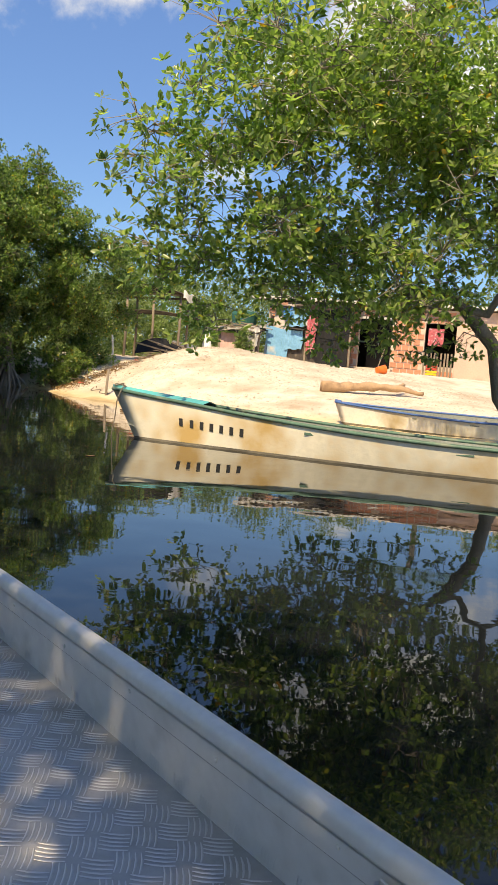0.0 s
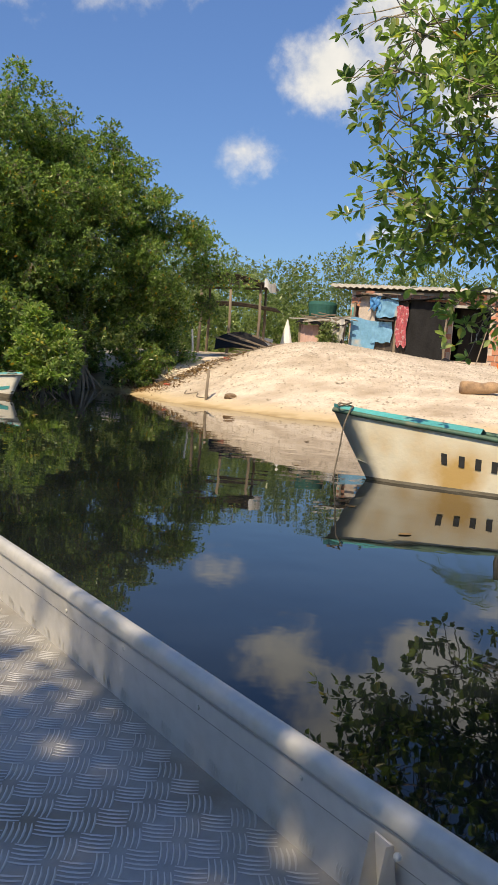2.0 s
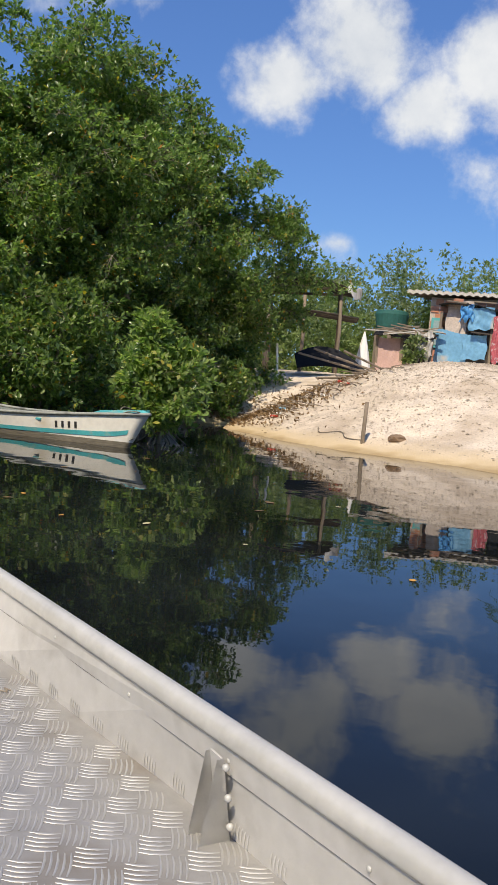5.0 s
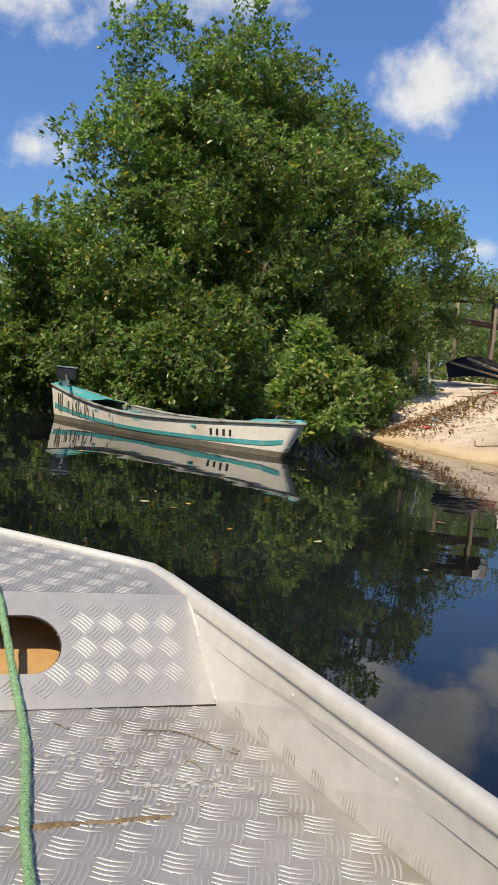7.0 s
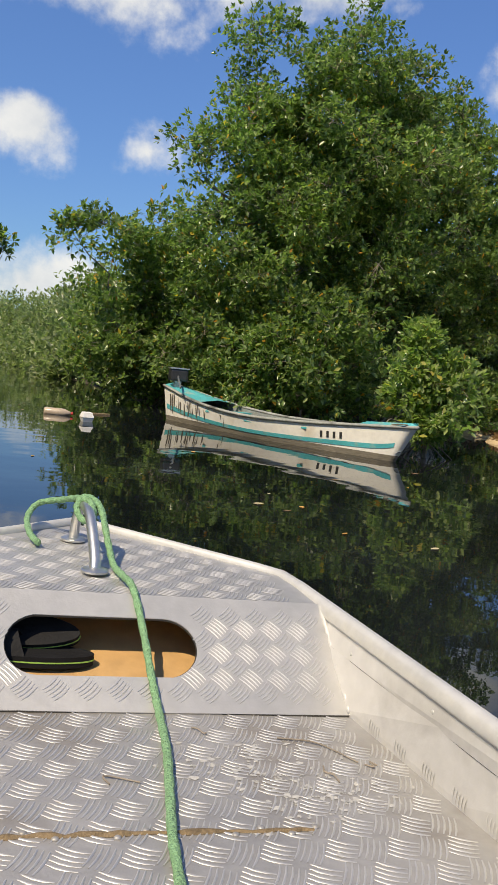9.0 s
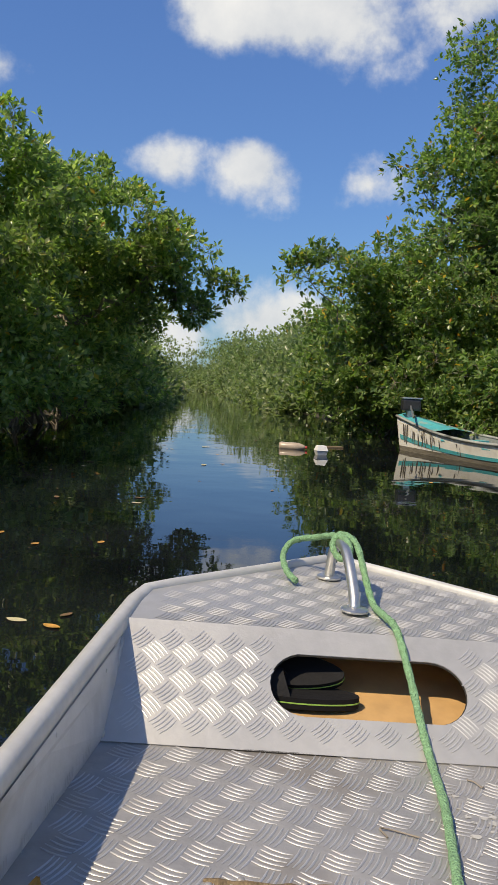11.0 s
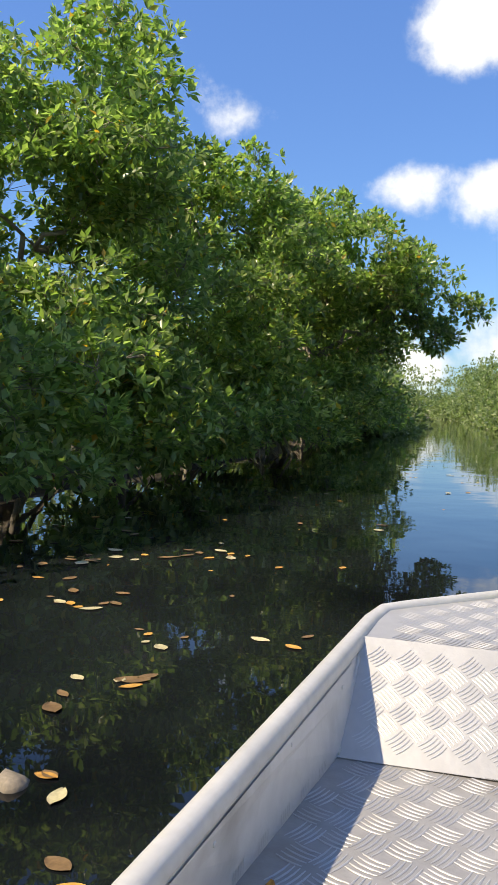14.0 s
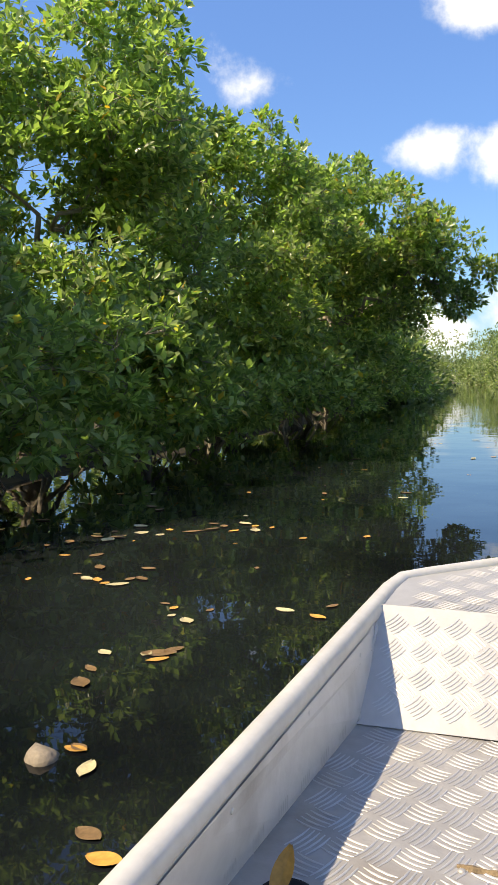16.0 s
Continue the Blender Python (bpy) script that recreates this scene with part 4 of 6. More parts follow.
def tube_arrays(lines):
    """Many thin tapered bars at once: each line is (points, r0, r1)."""
    V, F = [], []
    for pts, r0, r1 in lines:
        pts = np.asarray(pts, float)
        k, sides = len(pts), 3 if r0 < 0.013 else 5
        t = np.gradient(pts, axis=0)
        t = unit_rows(t)
        ref = np.array([0.0, 0, 1]) if abs(t[0, 2]) < 0.9 else np.array([1.0, 0, 0])
        a = unit_rows(np.cross(t, ref))
        c = np.cross(t, a)
        r = np.linspace(r0, r1, k)[:, None]
        b0 = sum(len(v) for v in V[-1:]) and base_count[0] if V else 0
        ang = 2 * np.pi * np.arange(sides) / sides
        ring = (pts[:, None] + (a[:, None] * np.cos(ang)[None, :, None] + c[:, None] * np.sin(ang)[None, :, None]) * r[:, None])
        if not V:
            base_count[0] = 0
        off = base_count[0]
        V.append(ring.reshape(-1, 3))
        base_count[0] += k * sides
        i, j = np.meshgrid(np.arange(k - 1), np.arange(sides), indexing="ij")
        p = off + i * sides + j
        q = off + i * sides + (j + 1) % sides
        F.append(np.stack([p, q, q + sides, p + sides], -1).reshape(-1, 4))
    return np.concatenate(V), np.concatenate(F)


base_count = [0]


def limb(a, b, rng, sag=0.1, n=6, wob=0.06):
    a, b = np.asarray(a, float), np.asarray(b, float)
    t = np.linspace(0, 1, n)[:, None]
    L = np.linalg.norm(b - a)
    p = a + (b - a) * t + np.array([0, 0, 1]) * (np.sin(np.pi * t) * sag * L)
    w = rng.normal(size=(n, 3)) * wob * L
    w[0] = w[-1] = 0
    return p + w


def tree(name, label, base, blobs, clumps, tips, per=7, size=0.10, clump_r=0.55, seed=1, trunk_r=0.09, fork=0.4, roots=8, fine=False, leaf="leaf", group="", category="tree", twig=True, core=0.35, limbs_from=None, zmin=0.06, twig_r=0.0042):
    """A mangrove: prop roots, a short trunk, crooked limbs, and a crown of leaf whorls in uneven clumps.
    blobs: (centre, radii) in world metres."""
    rng = np.random.default_rng(seed)
    base = np.asarray(base, float)
    root = thing(name, label, category, Matrix.Translation(base), group)
    vol = np.array([r[0] * r[1] * r[2] for _, r in blobs]) ** 0.8
    pick = rng.choice(len(blobs), clumps, p=vol / vol.sum())
    dirs = unit_rows(rng.normal(size=(clumps, 3)))
    rad = core + (1 - core) * rng.uniform(0, 1, (clumps, 1)) ** 0.5
    lump = 1 + 0.16 * np.sin(dirs @ np.array([3.1, 2.3, 1.7]) * 2 + seed)[:, None] + rng.normal(size=(clumps, 1)) * 0.06
    C = np.array([blobs[i][0] for i in pick]) + dirs * rad * lump * np.array([blobs[i][1] for i in pick])
    ok = C[:, 2] > zmin + 0.15
    C, outd = C[ok], dirs[ok]
    k = len(C)
    cr = clump_r * rng.uniform(0.6, 1.25, (k, 1))
    T = np.repeat(C, tips, 0) + unit_rows(rng.normal(size=(k * tips, 3))) * (rng.uniform(0.05, 1, (k * tips, 1)) ** 0.45) * np.repeat(cr, tips, 0) * np.array([1, 1, 0.7])
    O = unit_rows((T - np.repeat(C, tips, 0)) / np.repeat(cr, tips, 0) + 0.4 * np.repeat(outd, tips, 0) + np.array([0, 0, 0.35]))
    keep = T[:, 2] > zmin
    T, O = T[keep], O[keep]
    V, F = leaf_arrays(T - base, O, per, size, rng, fine)
    mesh_part("crown", np_mesh("crown", V, F, M[leaf]), root, "crown of glossy leaf whorls" if leaf == "leaf" else "")
    # wood
    lines = []
    top = base + np.array([0, 0, fork]) if limbs_from is None else np.asarray(limbs_from, float)
    tr = limb(base - np.array([0, 0, 0.25]), top, rng, 0, 5, 0.03)
    lines.append((tr, trunk_r * 1.25, trunk_r))
    mains = C[rng.choice(k, min(6, k), replace=False)]
    # each limb springs from the nearest wood already grown
    nodes = np.zeros((6 * (k + 8), 3))
    nodes[0], grown = top, 1
    thick = np.full(len(nodes), trunk_r * 0.75)
    for mn in mains:
        d = np.linalg.norm(nodes[:grown] - mn, axis=1) * (1 + 0.25 * rng.uniform(0, 1, grown))
        s_ = int(np.argmin(d))
        l = limb(nodes[s_], nodes[s_] + (mn - nodes[s_]) * 0.8, rng, 0.10, 7, 0.07)
        r0 = min(thick[s_], trunk_r * 0.7)
        lines.append((l, r0, r0 * 0.45))
        nodes[grown:grown + 5], thick[grown:grown + 5] = l[2:], np.linspace(r0 * 0.8, r0 * 0.45, 5)
        grown += 5
    bough = np.zeros((k, 6, 3))
    for q in np.argsort(np.linalg.norm(C - top, axis=1)):
        c = C[q]
        d = np.linalg.norm(nodes[:grown] - c, axis=1) * (1 + 0.35 * rng.uniform(0, 1, grown))
        s_ = int(np.argmin(d))
        l = limb(nodes[s_], c, rng, 0.08, 6, 0.08)
        bough[q] = l
        r0 = min(thick[s_] * 0.7, trunk_r * 0.26)
        lines.append((l, r0, max(0.004, r0 * 0.4)))
        nodes[grown:grown + 3], thick[grown:grown + 3] = l[[2, 4, 5]], (r0 * 0.8, r0 * 0.55, r0 * 0.45)
        grown += 3
    if twig:
        sel = rng.choice(len(T), min(len(T), 11 * k), replace=False)
        own = np.repeat(np.arange(k), tips)[keep][sel]
        for t_, o_ in zip(T[sel], own):
            near = bough[o_][1:]
            c_ = near[np.argmin(np.linalg.norm(near - t_, axis=1) + rng.uniform(0, 0.25, 5))]
            lines.append((limb(c_, t_, rng, 0.08, 3, 0.10), twig_r, twig_r * 0.4))
    for i in range(roots):
        a = 2 * math.pi * i / max(roots, 1) + rng.uniform(0, 0.6)
        r = rng.uniform(0.35, 0.9)
        h = rng.uniform(0.25, 0.7) * max(fork, 0.5)
        t = np.linspace(0, 1, 6)[:, None]
        p = base + np.array([math.cos(a), math.sin(a), 0]) * r * t + np.array([0, 0, 1]) * (h * (1 - t ** 2.2) - 0.45 * t)
        lines.append((p, trunk_r * 0.32, trunk_r * 0.2))
    V, F = tube_arrays(lines)
    mesh_part("trunk", np_mesh("trunk", V - base, F, M["bark"], True), root, "crooked grey trunk, limbs and prop roots")
    return root


G_R, G_L = "mangroves on the sand-bank side", "mangroves on the far bank"
# the rounded tree at the tip of the sand bank
tree("mangrove_tree", "tall rounded mangrove tree at the end of the sand bank", (7.2, 15.6, 0.1), [((7.5, 16.3, 3.5), (2.6, 2.2, 2.6)), ((5.8, 15.4, 2.7), (2.0, 1.8, 2.4)), ((9.5, 16.1, 3.3), (1.8, 1.2, 1.9)), ((6.9, 16.7, 4.9), (2.1, 1.7, 1.3))], 520, 46, 7, 0.10, 0.50, 11, 0.15, 1.2, 18, group=G_R, zmin=0.45)
tree("mangrove_tree", "low mangrove bush overhanging the bow of the moored white canoe", (4.75, 9.75, -0.1), [((4.7, 9.6, 0.85), (0.45, 0.42, 0.60)), ((5.1, 10.4, 0.7), (0.45, 0.4, 0.5))], 44, 36, 7, 0.10, 0.28, 12, 0.035, 0.3, 10, group=G_R, leaf="leaf_sunlit", zmin=0.12)
# tall tree behind the white canoe
tree("mangrove_tree", "tall loose-crowned mangrove behind the moored white canoe", (4.9, 14.2, 0.0), [((5.0, 14.3, 3.6), (1.9, 1.7, 2.4)), ((3.6, 13.9, 2.4), (1.3, 1.2, 1.7)), ((4.8, 14.4, 5.5), (1.6, 1.3, 1.5)), ((3.2, 14.0, 4.2), (0.8, 0.8, 0.9))], 280, 44, 7, 0.095, 0.48, 13, 0.11, 1.0, 10, group=G_R)
tree("mangrove_tree", "dense low mangrove thicket behind the moored canoe", (4.2, 12.9, 0.0), [((4.3, 12.7, 0.95), (1.2, 0.9, 1.0)), ((3.3, 13.8, 0.9), (1.0, 0.8, 0.95))], 84, 34, 7, 0.11, 0.42, 14, 0.05, 0.4, 12, group=G_R)
tree("mangrove_tree", "mangrove with a limb reaching over the creek", (2.8, 15.8, 0.0), [((2.6, 15.7, 1.8), (1.0, 1.1, 1.5)), ((1.25, 15.2, 2.75), (1.1, 0.7, 0.5)), ((2.0, 15.9, 1.0), (0.8, 0.9, 0.8))], 105, 32, 7, 0.11, 0.40, 15, 0.08, 0.8, 10, group=G_R)
tree("mangrove_tree", "broad mangrove beside the creek", (3.2, 19.5, 0.1), [((3.0, 19.5, 1.6), (1.6, 2.2, 1.7)), ((2.5, 22.5, 1.4), (1.2, 1.9, 1.4))], 120, 26, 6, 0.15, 0.55, 16, 0.09, 0.8, 10, group=G_R)
tree("mangrove_tree", "tall mangrove set back from the creek", (5.0, 19.5, 0.2), [((5.0, 19.0, 3.2), (2.2, 1.8, 2.4)), ((6.6, 20.5, 3.4), (2.2, 2.0, 2.6))], 130, 28, 6, 0.15, 0.65, 17, 0.12, 1.2, 6, group=G_R, twig=False)
# far bank, near to far
far_bank = [
    ((-4.6, 7.6, 0.1), [((-4.4, 7.8, 2.3), (1.5, 1.7, 1.9)), ((-3.6, 7.4, 0.85), (1.0, 1.5, 0.85)), ((-4.5, 8.2, 3.4), (1.4, 1.4, 1.2))], 150, 36, 0.108, 0.40, 21),
    ((-4.1, 11.2, 0.1), [((-4.0, 11.3, 2.3), (1.6, 1.7, 2.0)), ((-3.3, 10.9, 0.9), (1.0, 1.4, 0.85)), ((-3.6, 11.4, 3.3), (1.3, 1.3, 1.1))], 150, 36, 0.108, 0.40, 22),
    ((-3.7, 14.8, 0.1), [((-3.6, 15.0, 2.2), (1.5, 1.7, 1.9)), ((-2.3, 15.2, 2.3), (1.3, 0.9, 0.8)), ((-3.0, 14.6, 0.8), (1.0, 1.4, 0.8)), ((-2.8, 14.6, 3.3), (1.2, 1.3, 1.0)), ((-1.35, 14.8, 2.75), (1.1, 0.6, 0.50)), ((-2.1, 13.7, 2.9), (1.0, 0.9, 0.9)), ((-1.3, 15.0, 2.2), (0.7, 0.5, 0.45))], 190, 34, 0.110, 0.36, 23),
    ((-4.2, 19.0, 0.1), [((-4.1, 19.0, 2.4), (1.6, 2.2, 2.2)), ((-3.3, 20.5, 1.1), (1.1, 2.0, 1.0))], 140, 26, 0.14, 0.55, 24),
    ((-4.3, 24.5, 0.1), [((-4.2, 24.5, 2.3), (1.7, 3.0, 2.2))], 110, 24, 0.17, 0.65, 25),
    ((-5.0, 4.2, 0.1), [((-4.8, 4.2, 2.0), (1.4, 1.6, 1.8)), ((-3.8, 4.6, 0.75), (0.8, 1.5, 0.75)), ((-5.1, 4.6, 3.1), (1.4, 1.6, 1.2))], 120, 36, 0.104, 0.40, 26),
    ((-5.6, 0.5, 0.1), [((-5.4, 0.5, 1.2), (1.2, 1.7, 1.1))], 60, 26, 0.12, 0.5, 27),
    ((-5.4, -3.4, 0.1), [((-5.6, -3.4, 1.3), (1.2, 1.9, 1.1))], 60, 22, 0.12, 0.5, 28),
    # unseen tree, added behind; its long canopy is placed to shade the boat
    ((-5.2, -9.8, 0.1), [((-4.6, -10.2, 2.8), (1.8, 2.2, 2.2)), ((-2.0, -10.0, 4.0), (2.2, 2.0, 0.9)), ((-2.0, -7.8, 3.9), (2.0, 1.7, 0.8)), ((-1.9, -7.1, 3.8), (1.7, 0.9, 0.6))], 430, 17, 0.12, 0.5, 29),
]
for n_, (b_, bl_, c_, t_, s_, cr_, sd_) in enumerate(far_bank):
    tree("mangrove_tree", ("dense mangrove overhanging the dark water", "mangrove with a long limb reaching over the creek", "leaning mangrove with bare twigs in its crown")[(0, 0, 1, 2, 0, 2, 0, 2, 0)[n_]], b_, bl_, c_, t_, 7, s_, cr_, sd_, 0.10, 0.8, 10, group=G_L, leaf="leaf_sunlit" if n_ < 6 else "leaf", twig=n_ < 6 and n_ != 4)


for n_, (x_, y_) in enumerate(((-3.75, 3.4), (-3.7, 5.8), (-3.6, 8.8), (-3.5, 11.6), (-3.35, 14.0), (-3.3, 17.0))):
    tree("mangrove_bush", "low mangrove bush hanging down to the water", (x_ - 0.3, y_, 0.0), [((x_, y_, 0.55), (0.75, 1.3, 0.7)), ((x_ - 0.5, y_ + 0.4, 1.1), (0.7, 1.1, 0.8))], 50, 30, 7, 0.105, 0.34, 60 + n_, 0.035, 0.25, 9, leaf="leaf_sunlit", group="bushes on the far bank", category="bush")


def woods(name, label, spots, seed, size, clump_r, tips, per):
    """Distant mangrove woods as one crowd of leaves."""
    rng = np.random.default_rng(seed)
    Vs, Fs, off = [], [], 0
    for (cx, cy, cz), (rx, ry, rz), n in spots:
        d = unit_rows(rng.normal(size=(n, 3)))
        d[:, 2] = np.abs(d[:, 2]) * 1.0 - 0.25
        C = np.array([cx, cy, cz]) + d * np.array([rx, ry, rz]) * rng.uniform(0.7, 1.08, (n, 1))
        T = np.repeat(C, tips, 0) + unit_rows(rng.normal(size=(n * tips, 3))) * clump_r * rng.uniform(0.2, 1, (n * tips, 1)) * np.array([1, 1, 0.7])
        T[:, 2] = np.maximum(T[:, 2], 0.1)
        O = unit_rows(np.repeat(d, tips, 0) + np.array([0, 0, 0.5]))
        V, F = leaf_arrays(T, O, per, size, rng)
        Vs.append(V)
        Fs.append(F + off)
        off += len(V)
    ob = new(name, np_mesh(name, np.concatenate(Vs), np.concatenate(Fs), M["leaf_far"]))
    return tagged(ob, label, "trees", kind="stuff")


rw = random.Random(5)
spots = []
for y in np.arange(27, 66, 3.2):
    spots.append(((bank_right(y) + 2.2 + rw.uniform(-.3, .5), y, 0.5), (2.2, 2.6, rw.uniform(3.8, 5.0)), 75))
    spots.append(((bank_left(y) - 2.4 + rw.uniform(-.5, .3), y, 0.5), (2.3, 2.6, rw.uniform(2.8, 3.8)), 55))
    spots.append(((bank_right(y) + 6.5, y, 0.6), (3.0, 2.6, rw.uniform(3.2, 4.4)), 24))
for k in range(9):
    spots.append(((-16 + k * 3.4, 74 + rw.uniform(-2, 2) - abs(k - 4) * 0.3, 0.5), (3.0, 3, rw.uniform(3.0, 4.6)), 45))
for k in range(8):
    spots.append(((-24 + k * 7, 90, 0.5), (6.0, 4, rw.uniform(4.5, 6.5)), 40))
for y in np.arange(-6, 27, 3.0):
    spots.append(((bank_left(y) - 5.0 + rw.uniform(-.5, .5), y, 0.6), (2.2, 2.2, rw.uniform(2.6, 3.6)), 36))
for k in range(16):
    spots.append(((-26 + k * 1.9, 77 + rw.uniform(-1, 1), 0.2), (1.9, 1.6, rw.uniform(1.6, 2.6)), 40))
for y in np.arange(26, 68, 2.0):
    spots.append(((bank_left(y) - 0.3, y, 0.25), (0.9, 1.5, rw.uniform(0.9, 1.5)), 30))
    spots.append(((bank_right(y) + 0.4, y, 0.25), (0.9, 1.5, rw.uniform(0.9, 1.5)), 30))
for y in np.arange(21, 48, 2.4):
    spots.append(((bank_left(y) - 1.7, y, 0.8), (1.7, 1.7, rw.uniform(2.6, 3.4)), 60))
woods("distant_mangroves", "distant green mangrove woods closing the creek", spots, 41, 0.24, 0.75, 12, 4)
spots = []
for k in range(18):
    a = radians(24 + k * 3.0)
    r = 33 + rw.uniform(-2, 3)
    spots.append(((r * math.sin(a), r * math.cos(a), 1.2), (3.2, 3.0, rw.uniform(5.2, 6.4)), 100))
for k in range(6):
    spots.append(((10.0 + k * 1.5, 23.5 + rw.uniform(-1, 1), 0.8), (1.9, 1.6, rw.uniform(3.4, 4.8)), 60))
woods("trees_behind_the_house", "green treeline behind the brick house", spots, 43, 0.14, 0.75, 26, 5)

for n_, (x_, y_) in enumerate(((8.6, 15.3), (9.6, 16.2), (5.2, 13.8), (3.4, 12.9), (6.3, 17.0), (7.6, 17.6), (4.9, 16.3))):
    tree("mangrove_bush", "scrubby mangrove bush at the edge of the sand", (x_, y_, 0.05), [((x_, y_, 0.75), (0.8, 0.6, 0.6)), ((x_ - 0.1, y_ - 0.1, 0.3), (0.7, 0.5, 0.35))], 46, 26, 7, 0.09, 0.33, 80 + n_, 0.035, 0.3, 8, group="bushes by the sand", category="bush")

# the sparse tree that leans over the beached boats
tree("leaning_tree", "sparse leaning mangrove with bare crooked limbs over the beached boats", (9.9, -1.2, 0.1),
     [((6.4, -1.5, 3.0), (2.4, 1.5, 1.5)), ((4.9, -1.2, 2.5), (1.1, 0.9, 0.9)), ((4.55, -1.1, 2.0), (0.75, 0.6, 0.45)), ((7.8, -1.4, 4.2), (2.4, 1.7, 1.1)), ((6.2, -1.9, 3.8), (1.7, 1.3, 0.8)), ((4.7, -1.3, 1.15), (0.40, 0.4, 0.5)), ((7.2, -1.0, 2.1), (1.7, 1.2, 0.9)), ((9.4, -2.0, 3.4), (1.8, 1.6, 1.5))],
     420, 24, 6, 0.088, 0.46, 51, 0.085, 0.9, 0, fine=True, core=0.25, limbs_from=(8.2, -1.4, 1.75), zmin=0.70, leaf="leaf_sunlit", twig_r=0.0065)


# ---- boats by the bank ----
def canoe(name, label, m, L, beam, sheer, draft, mats, group="", stripe=None, deck_bow=0.14, deck_stern=0.10, letters=None, rake=0.28, transom=0.25, thwarts=(0.3, 0.5, 0.7)):
    """A slender wooden canoe, bow at the origin, running along +x; z = 0 is the waterline. sheer: heights of bow, middle, stern."""
    th = thing(name, label, "boat", m, group)
    nS, nV = 36, 10
    zb, zm, zs = sheer

    def half(s):
        return beam / 2 * (min(1.0, (s / 0.42)) ** 0.80 if s < 0.42 else 1 - (1 - transom) * ((s - 0.42) / 0.58) ** 2.0)

    def top(s):
        return zm + (zb - zm) * max(0, 1 - s / 0.55) ** 2 + (zs - zm) * max(0, (s - 0.5) / 0.5) ** 2

    def keel(s):
        return -draft * (1 - max(0, 1 - s / 0.10) ** 2)

    def pt(s, v, side, off=0.0):
        z = keel(s) + (top(s) - keel(s)) * v
        w = half(s) * (0.66 + 0.34 * v ** 0.7)
        x = L * s - rake * (v - 0.35) * max(0, 1 - s / 0.12) + 0.10 * (v - 0.35) * max(0, (s - 0.93) / 0.07)
        return Vector((x, side * (w + off), z))

    def band(v0, v1, off, s0=0.0, s1=1.0, n=3, inner=None):
        bm = bmesh.new()
        for side in (-1, 1):
            g = []
            for i in range(nS + 1):
                s = s0 + (s1 - s0) * i / nS
                a, c = (v(s) if callable(v) else v for v in (v0, v1))
                g.append([bm.verts.new(pt(s, a + (c - a) * j / n, side, off)) for j in range(n + 1)])
            for i in range(nS):
                for j in range(n):
                    bm.faces.new((g[i][j], g[i + 1][j], g[i + 1][j + 1], g[i][j + 1]))
        return bm

    lo = mats["low"]

    def split(s):
        return (lo - keel(s)) / (top(s) - keel(s))
    bm = band(0.0, split, 0.0, n=4)
    for i in range(nS):
        q = [pt(i / nS, 0, -1), pt((i + 1) / nS, 0, -1), pt((i + 1) / nS, 0, 1), pt(i / nS, 0, 1)]
        bm.faces.new([bm.verts.new(p) for p in q])
    bmesh.ops.remove_doubles(bm, verts=bm.verts, dist=1e-4)
    part("bottom", bm, M["bare_hull"], th, "bare stained planks at the waterline", True)
    bm = band(split, 1.0, 0.0, n=5)
    bmesh.ops.remove_doubles(bm, verts=bm.verts, dist=1e-4)
    hull = part("hull_side", bm, M[mats["hull"]], th, "", True)
    if stripe:
        bm = band(stripe[0], stripe[1], 0.006, 0.03, 0.985, n=1)
        part("stripe", bm, M[stripe[2]], th, "painted stripe along the hull")
    bm = band(0.05, 0.985, -0.035, 0.02, 0.99, n=4)
    part("lining", bm, M["hull_inside"], th, "dull painted inside")
    bm = bmesh.new()
    for i in range(nS):
        q = [pt(i / nS, 0.3, -1, -.05), pt((i + 1) / nS, 0.3, -1, -.05), pt((i + 1) / nS, 0.3, 1, -.05), pt(i / nS, 0.3, 1, -.05)]
        bm.faces.new([bm.verts.new(p) for p in q])
    part("floorboards", bm, M["hull_inside"], th)
    for side in (-1, 1):
        bm = bmesh.new()
        tube(bm, [pt(i / nS, 1.0, side, 0.0) + Vector((0, 0, 0.006)) for i in range(nS + 1)], 0.026, 8, flat=0.75)
        part("gunwale", bm, M[mats["rail"]], th, "painted gunwale", True)
    bm = bmesh.new()
    bm.faces.new([bm.verts.new(pt(1.0, v, sd)) for v, sd in ((0, -1), (0.5, -1), (1, -1), (1, 1), (0.5, 1), (0, 1))])
    part("transom", bm, M[mats["hull"]], th)
    for s0, s1, nm in ((0.0, deck_bow, "foredeck"), (1 - deck_stern, 1.0, "afterdeck")):
        if s1 - s0 > 0.01:
            bm = bmesh.new()
            n = 8
            for i in range(n):
                a, c = s0 + (s1 - s0) * i / n, s0 + (s1 - s0) * (i + 1) / n
                up_ = Vector((0, 0, 0.03))
                ridge = lambda s: (pt(s, 1.0, 1) + pt(s, 1.0, -1)) / 2 + up_ * 1.8
                for sd in (-1, 1):
                    bm.faces.new([bm.verts.new(p) for p in (pt(a, 1, sd) + up_ * 0.6, pt(c, 1, sd) + up_ * 0.6, ridge(c), ridge(a))])
            bmesh.ops.remove_doubles(bm, verts=bm.verts, dist=1e-4)
            part(nm, bm, M[mats["deck"]], th, "painted deck")
    for s in thwarts:
        p = pt(s, 0.86, 1)
        part("thwart", boxed((0.16, 2 * p.y, 0.025), Matrix.Translation((p.x, 0, p.z)), 0.004), M[mats.get("thwart", "deck")], th)
    if letters:
        s0, v0, n, ds, hgt, side = letters
        for k in range(n):
            p = pt(s0 + k * ds, v0, side, 0.004)
            q = pt(s0 + k * ds + ds * 0.5, v0, side, 0.004)
            dr = (q - p).normalized()
